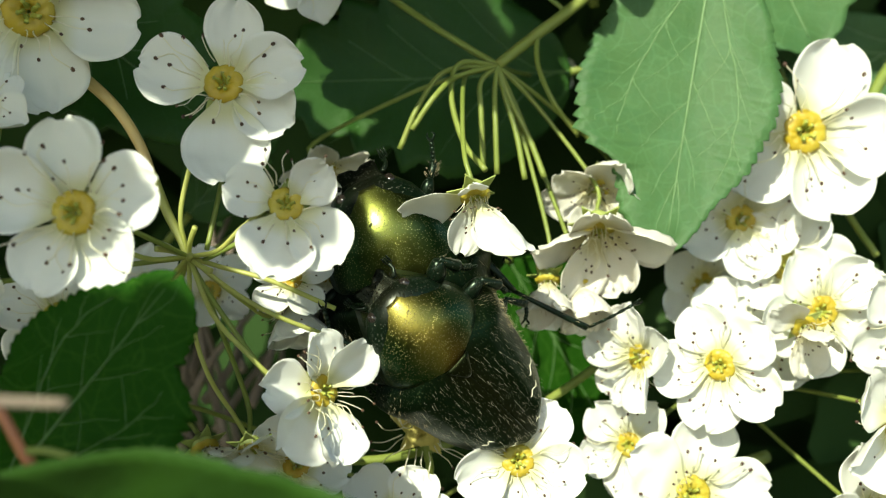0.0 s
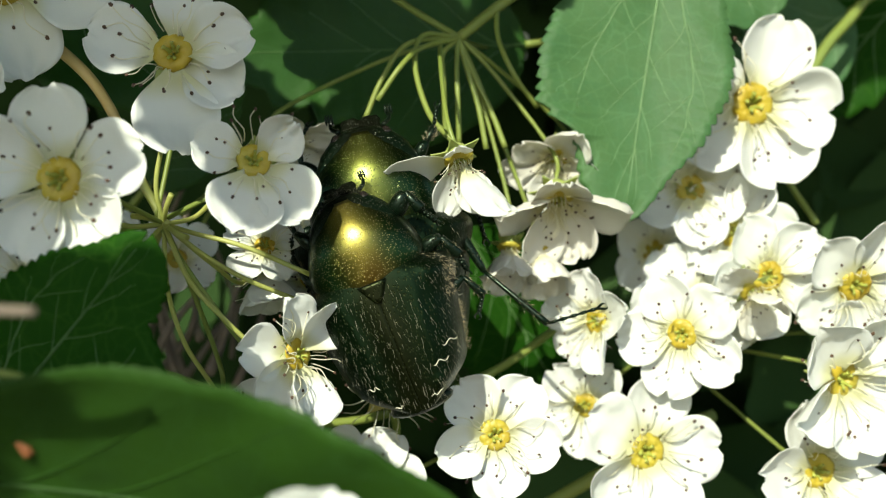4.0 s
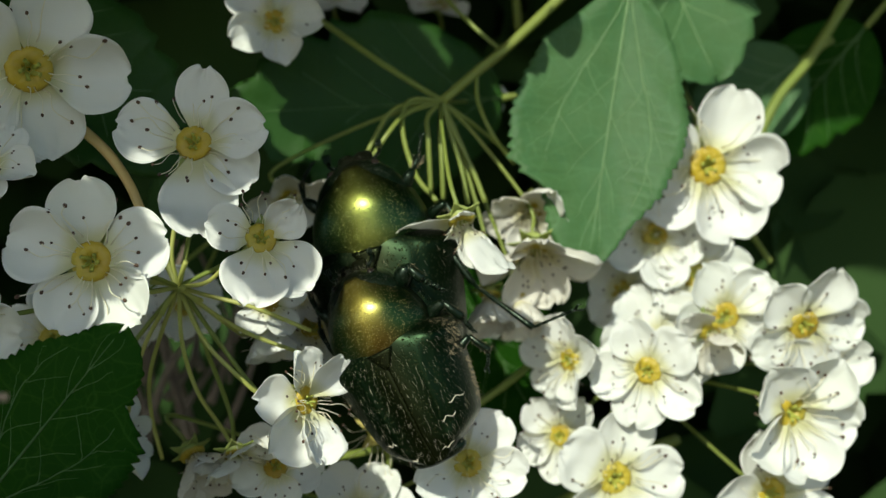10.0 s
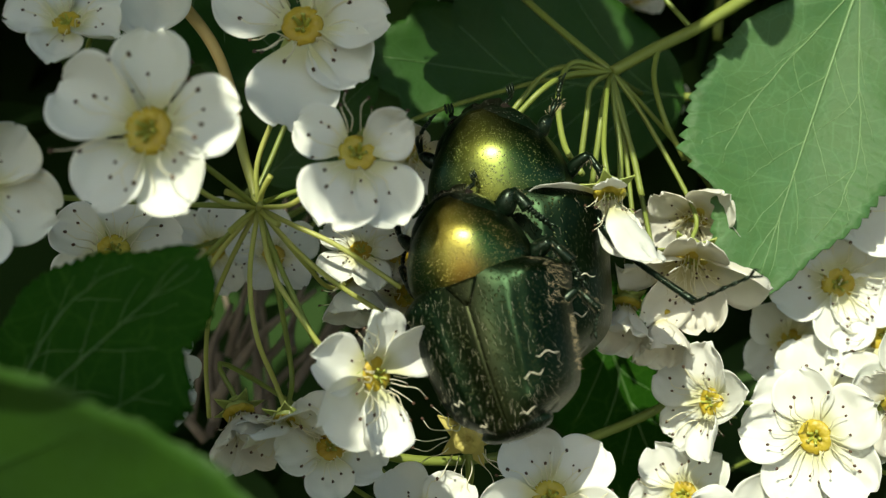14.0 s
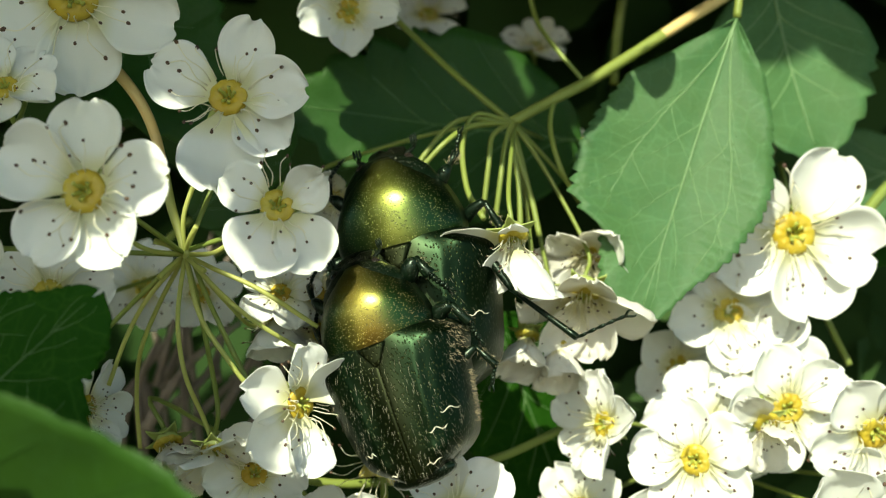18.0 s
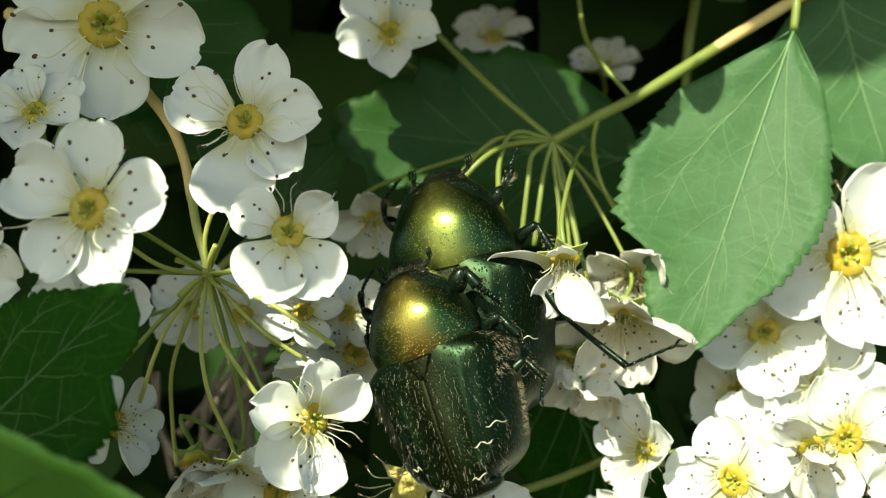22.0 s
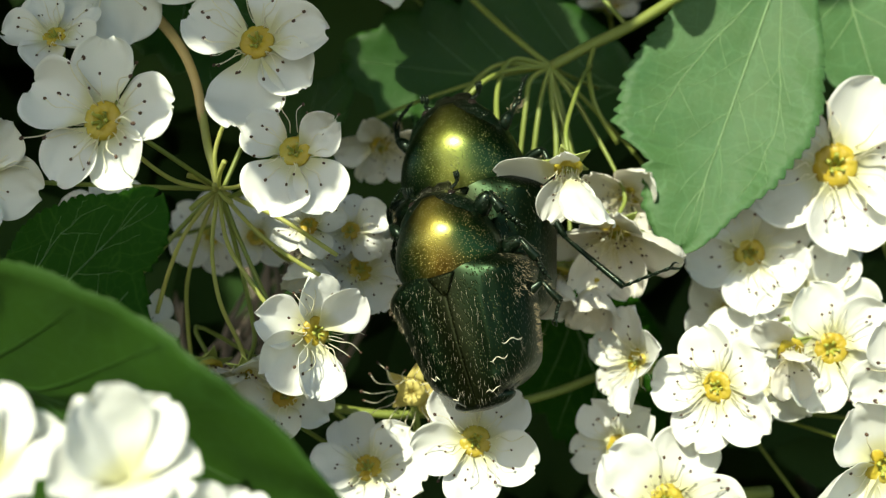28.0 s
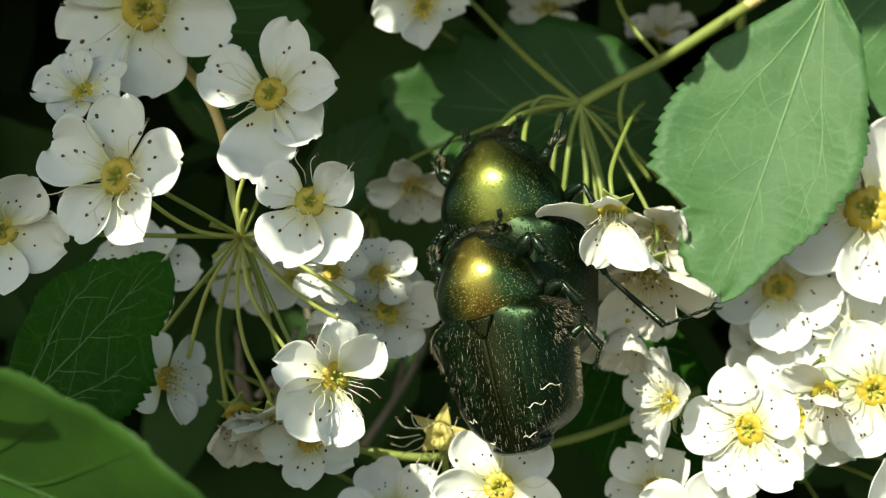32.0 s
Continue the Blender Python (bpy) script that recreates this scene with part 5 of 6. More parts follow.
# ---- the two beetles ----
# hip, knee, ankle, toe, and how stout
MALE_LEGS = [
    ((2.2, 0.8, -2.2), (3.0, 1.7, -1.9), (3.4, 0.6, -1.9), (3.9, -0.3, -2.4), 1.25),
    ((2.6, -1.6, -2.8), (3.8, -1.2, -2.3), (4.3, -2.4, -2.5), (4.4, -3.3, -3.0), 1.15),
    ((2.6, -4.6, -3.0), (4.1, -3.6, -3.0), (4.7, -4.9, -3.1), (4.2, -5.7, -3.3), 0.85),
    ((-2.2, 0.8, -2.2), (-2.7, 1.8, -2.4), (-2.9, 2.8, -3.2), (-2.3, 3.7, -3.6), 0.8),
    ((-2.6, -1.6, -2.8), (-3.2, -0.4, -3.0), (-3.4, 0.6, -3.6), (-3.2, 1.6, -4.2), 0.8),
    ((-2.6, -4.6, -3.0), (-3.4, -4.4, -3.6), (-3.2, -5.8, -4.4), (-2.6, -6.8, -4.8), 0.8),
]
FEMALE_LEGS = [
    ((2.2, 0.8, -2.2), (2.7, 1.5, -2.2), (3.1, 2.1, -2.4), (3.4, 3.0, -2.6), 0.75),
    ((2.6, -1.2, -2.8), (3.8, -0.6, -2.2), (4.3, -2.2, -2.4), (4.4, -3.4, -2.8), 0.75),
    ((2.9, -1.9, -2.6), (4.1, -5.0, -2.2), (6.3, -7.9, -1.4), (8.4, -7.6, -0.6), 0.62),
    ((-2.2, 0.8, -2.2), (-2.8, 1.6, -2.4), (-2.9, 2.6, -3.0), (-2.4, 3.4, -3.4), 0.75),
    ((-2.6, -1.6, -2.8), (-3.6, -1.8, -2.4), (-3.8, -3.2, -2.8), (-3.6, -4.2, -3.2), 0.75),
    ((-2.6, -4.6, -3.0), (-3.4, -5.0, -3.4), (-3.4, -6.4, -4.2), (-3.2, -7.6, -4.8), 0.75),
]
male = beetle("bronze-green rose chafer with dark bristly wing cases, clasping its mate", 1.0, MALE_LEGS, [(1, 0.62, 0.62, 0.24), (1, 0.72, 0.42, 0.26), (-1, 0.74, 0.5, 0.16), (1, 0.93, 0.3, 0.3), (-1, 0.93, 0.35, 0.2)], SHIELD_MESH, True)
female = beetle("glossy green rose chafer on the flower stalks, held by its mate", 1.2, FEMALE_LEGS, [(1, 0.55, 0.7, 0.2), (1, 0.75, 0.6, 0.2)], GREEN_SHIELD_MESH, False)

# seconds, place of the neck shield, lean of the tail away from the viewer, swing of the tail to the right, tip to the side
MALE = [
    (0, -0.48, 61.00, -4.83, 26.0, 39.3, 6.0),
    (0.5, -0.72, 61.00, -4.70, 26.0, 39.3, 5.7),
    (1, -0.91, 61.00, -4.65, 26.0, 39.8, 5.3),
    (1.5, -0.89, 61.00, -5.81, 26.0, 40.1, 5.0),
    (2, -0.94, 61.00, -5.16, 26.0, 40.7, 4.7),
    (2.5, -0.86, 61.00, -4.98, 25.0, 39.1, 4.3),
    (3, -1.26, 61.00, -4.60, 24.0, 35.5, 4.0),
    (3.5, -2.07, 61.00, -2.58, 5.0, 20.2, -0.4),
    (5.5, -3.37, 61.00, -0.92, -12.0, 17.6, -18.0),
    (6, -3.27, 61.00, -0.76, -14.0, 16.2, -17.9),
    (6.5, -2.54, 61.00, -1.62, -12.3, 17.3, -17.8),
    (7, -2.55, 61.00, -1.65, -10.7, 18.5, -17.8),
    (7.5, -2.67, 61.00, -1.79, -9.0, 18.7, -17.7),
    (8, -2.70, 61.00, -1.66, -7.3, 19.5, -17.6),
    (8.5, -2.68, 61.00, -1.77, -5.7, 20.2, -17.5),
    (9, -2.43, 61.00, -2.06, -4.0, 21.1, -17.5),
    (9.5, -2.32, 61.00, -2.20, -6.4, 20.3, -17.4),
    (10, -2.28, 61.00, -2.41, -8.8, 19.7, -17.3),
    (10.5, -2.37, 61.00, -2.27, -11.2, 19.7, -17.2),
    (11, -2.28, 61.00, -2.13, -13.6, 19.5, -17.2),
    (11.5, -3.01, 61.00, -1.60, -16.0, 21.1, -17.1),
    (12, -3.44, 61.00, -1.39, -16.0, 22.1, -17.0),
    (12.5, -3.50, 61.00, -0.89, -16.0, 21.9, -16.9),
    (13, -3.22, 61.00, -0.61, -16.0, 19.9, -16.9),
    (13.5, -3.20, 61.00, -0.51, -15.7, 20.6, -16.8),
    (15.5, -2.91, 61.00, -1.32, -14.6, 21.8, -16.5),
    (16, -3.10, 61.00, -1.41, -14.3, 22.8, -16.4),
    (16.5, -3.16, 61.00, -1.40, -14.0, 22.8, -16.3),
    (17, -3.11, 61.00, -1.71, -13.6, 22.5, -16.3),
    (17.5, -3.19, 61.00, -1.70, -13.2, 22.3, -16.2),
    (18, -3.16, 61.00, -1.80, -12.8, 22.3, -16.1),
    (18.5, -3.13, 61.00, -1.71, -12.4, 22.0, -16.0),
    (19, -3.12, 61.00, -1.48, -12.0, 22.0, -16.0),
    (19.5, -3.10, 61.00, -1.34, -11.5, 22.0, -15.9),
    (20, -3.01, 61.00, -1.28, -11.0, 22.2, -15.8),
    (20.5, -2.33, 61.00, -1.18, -10.5, 22.4, -15.7),
    (21, -1.96, 61.00, -1.33, -10.0, 22.1, -15.7),
    (21.5, -1.73, 61.00, -1.18, -9.5, 22.1, -15.6),
    (22, -1.41, 61.00, -1.37, -9.0, 22.4, -15.5),
    (22.5, -1.31, 61.00, -1.57, -8.5, 22.3, -15.4),
    (23, -1.05, 61.00, -1.65, -8.0, 22.5, -15.4),
    (23.5, -1.01, 61.00, -1.66, -7.7, 22.4, -15.3),
    (24, -1.09, 61.00, -1.54, -7.3, 23.3, -15.2),
    (24.5, -0.67, 61.00, -1.88, -7.0, 22.8, -15.1),
    (25, -0.72, 61.00, -1.82, -6.7, 23.2, -15.1),
    (25.5, -0.76, 61.00, -1.88, -6.3, 22.8, -15.0),
    (26, -0.64, 61.00, -1.90, -6.0, 23.0, -14.9),
    (26.5, -0.45, 61.00, -2.10, -6.0, 22.1, -14.8),
    (28.5, 0.33, 61.00, -1.56, -6.0, 18.4, -14.5),
    (29, 0.29, 61.00, -1.30, -6.0, 18.2, -14.5),
    (29.5, 0.68, 61.00, -1.34, -6.0, 17.5, -14.4),
    (30, 0.81, 61.00, -1.21, -6.0, 17.3, -14.3),
    (30.5, 1.06, 61.00, -1.41, -5.5, 17.3, -14.2),
    (31, 1.23, 61.00, -1.39, -5.0, 16.8, -14.2),
    (31.5, 1.44, 61.00, -1.44, -4.5, 17.2, -14.1),
    (32, 1.65, 61.00, -1.52, -4.0, 16.8, -14.0),
]
FEMALE = [
    (0, -1.92, 64.80, 0.22, 8.0, 18.3, 4.0),
    (0.5, -2.11, 64.80, 0.84, 8.0, 16.0, 3.7),
    (1, -2.29, 64.80, 0.91, 8.0, 14.3, 3.3),
    (1.5, -2.55, 64.80, 0.75, 8.0, 12.4, 3.0),
    (2, -2.01, 64.80, 0.93, 8.0, 10.7, 2.7),
    (2.5, -2.03, 64.80, 0.93, 7.0, 11.1, 2.3),
    (3, -2.30, 64.80, 0.92, 6.0, 9.5, 2.0),
    (3.5, -1.96, 64.80, 1.20, 0.0, 6.2, -2.0),
    (5.5, -1.17, 64.80, 3.22, -12.0, 6.6, -18.0),
    (6, -1.82, 64.80, 3.77, -14.0, 6.2, -17.8),
    (6.5, -1.72, 64.80, 3.30, -13.3, 6.8, -17.7),
    (7, -1.69, 64.80, 3.28, -12.7, 7.5, -17.5),
    (7.5, -1.64, 64.80, 3.23, -12.0, 7.2, -17.4),
    (8, -1.76, 64.80, 3.40, -11.3, 7.5, -17.2),
    (8.5, -1.83, 64.80, 3.54, -10.7, 7.7, -17.1),
    (9, -1.71, 64.80, 3.56, -10.0, 8.1, -16.9),
    (9.5, -1.68, 64.80, 3.64, -10.5, 7.7, -16.8),
    (10, -1.71, 64.80, 3.71, -11.0, 7.4, -16.6),
    (10.5, -1.72, 64.80, 3.74, -11.5, 7.7, -16.5),
    (11, -1.59, 64.80, 3.75, -12.0, 7.9, -16.3),
    (11.5, -1.76, 64.80, 3.69, -12.5, 9.9, -16.2),
    (12, -1.92, 64.80, 3.65, -13.0, 13.3, -16.0),
    (12.5, -1.84, 64.80, 3.72, -13.5, 15.4, -15.9),
    (13, -1.87, 64.80, 3.66, -14.0, 15.9, -15.7),
    (13.5, -1.87, 64.80, 3.75, -13.7, 16.2, -15.6),
    (15.5, -1.92, 64.80, 3.70, -12.6, 15.7, -15.0),
    (16, -1.94, 64.80, 3.56, -12.3, 16.2, -14.8),
    (16.5, -2.02, 64.80, 3.62, -12.0, 15.8, -14.7),
    (17, -2.06, 64.80, 3.58, -12.0, 15.5, -14.5),
    (17.5, -2.12, 64.80, 3.66, -12.0, 15.4, -14.4),
    (18, -2.08, 64.80, 3.89, -12.0, 15.5, -14.2),
    (18.5, -1.80, 64.80, 3.67, -12.0, 15.2, -14.1),
    (19, -1.74, 64.80, 3.52, -12.0, 15.3, -13.9),
    (19.5, -1.87, 64.80, 3.67, -11.8, 15.2, -13.8),
    (20, -1.82, 64.80, 3.70, -11.5, 15.2, -13.6),
    (20.5, -1.20, 64.80, 3.83, -11.2, 15.3, -13.5),
    (21, -0.97, 64.80, 3.89, -11.0, 14.9, -13.3),
    (21.5, -0.74, 64.80, 3.97, -10.8, 14.7, -13.2),
    (22, -0.49, 64.80, 3.78, -10.5, 14.8, -13.0),
    (22.5, -0.47, 64.80, 3.65, -10.2, 14.7, -12.9),
    (23, -0.38, 64.80, 3.72, -10.0, 14.7, -12.7),
    (23.5, 0.22, 64.80, 3.28, -9.7, 14.3, -12.6),
    (24, -0.52, 64.80, 3.90, -9.3, 14.8, -12.4),
    (24.5, -0.32, 64.80, 3.68, -9.0, 13.9, -12.3),
    (25, -0.43, 64.80, 3.80, -8.7, 13.9, -12.1),
    (25.5, -0.42, 64.80, 3.75, -8.3, 13.1, -12.0),
    (26, -0.28, 64.80, 3.74, -8.0, 13.0, -11.8),
    (26.5, -0.28, 64.80, 3.71, -7.8, 13.1, -11.7),
    (28.5, 0.51, 64.80, 3.40, -6.8, 13.4, -11.1),
    (29, 0.56, 64.80, 3.67, -6.5, 13.4, -10.9),
    (29.5, 0.85, 64.80, 3.73, -6.2, 12.9, -10.8),
    (30, 1.05, 64.80, 3.77, -6.0, 12.9, -10.6),
    (30.5, 1.07, 64.80, 3.88, -6.0, 12.9, -10.5),
    (31, 1.28, 64.80, 3.89, -6.0, 12.6, -10.3),
    (31.5, 1.39, 64.80, 3.90, -6.0, 13.1, -10.2),
    (32, 1.48, 64.80, 3.92, -6.0, 12.7, -10.0),
]
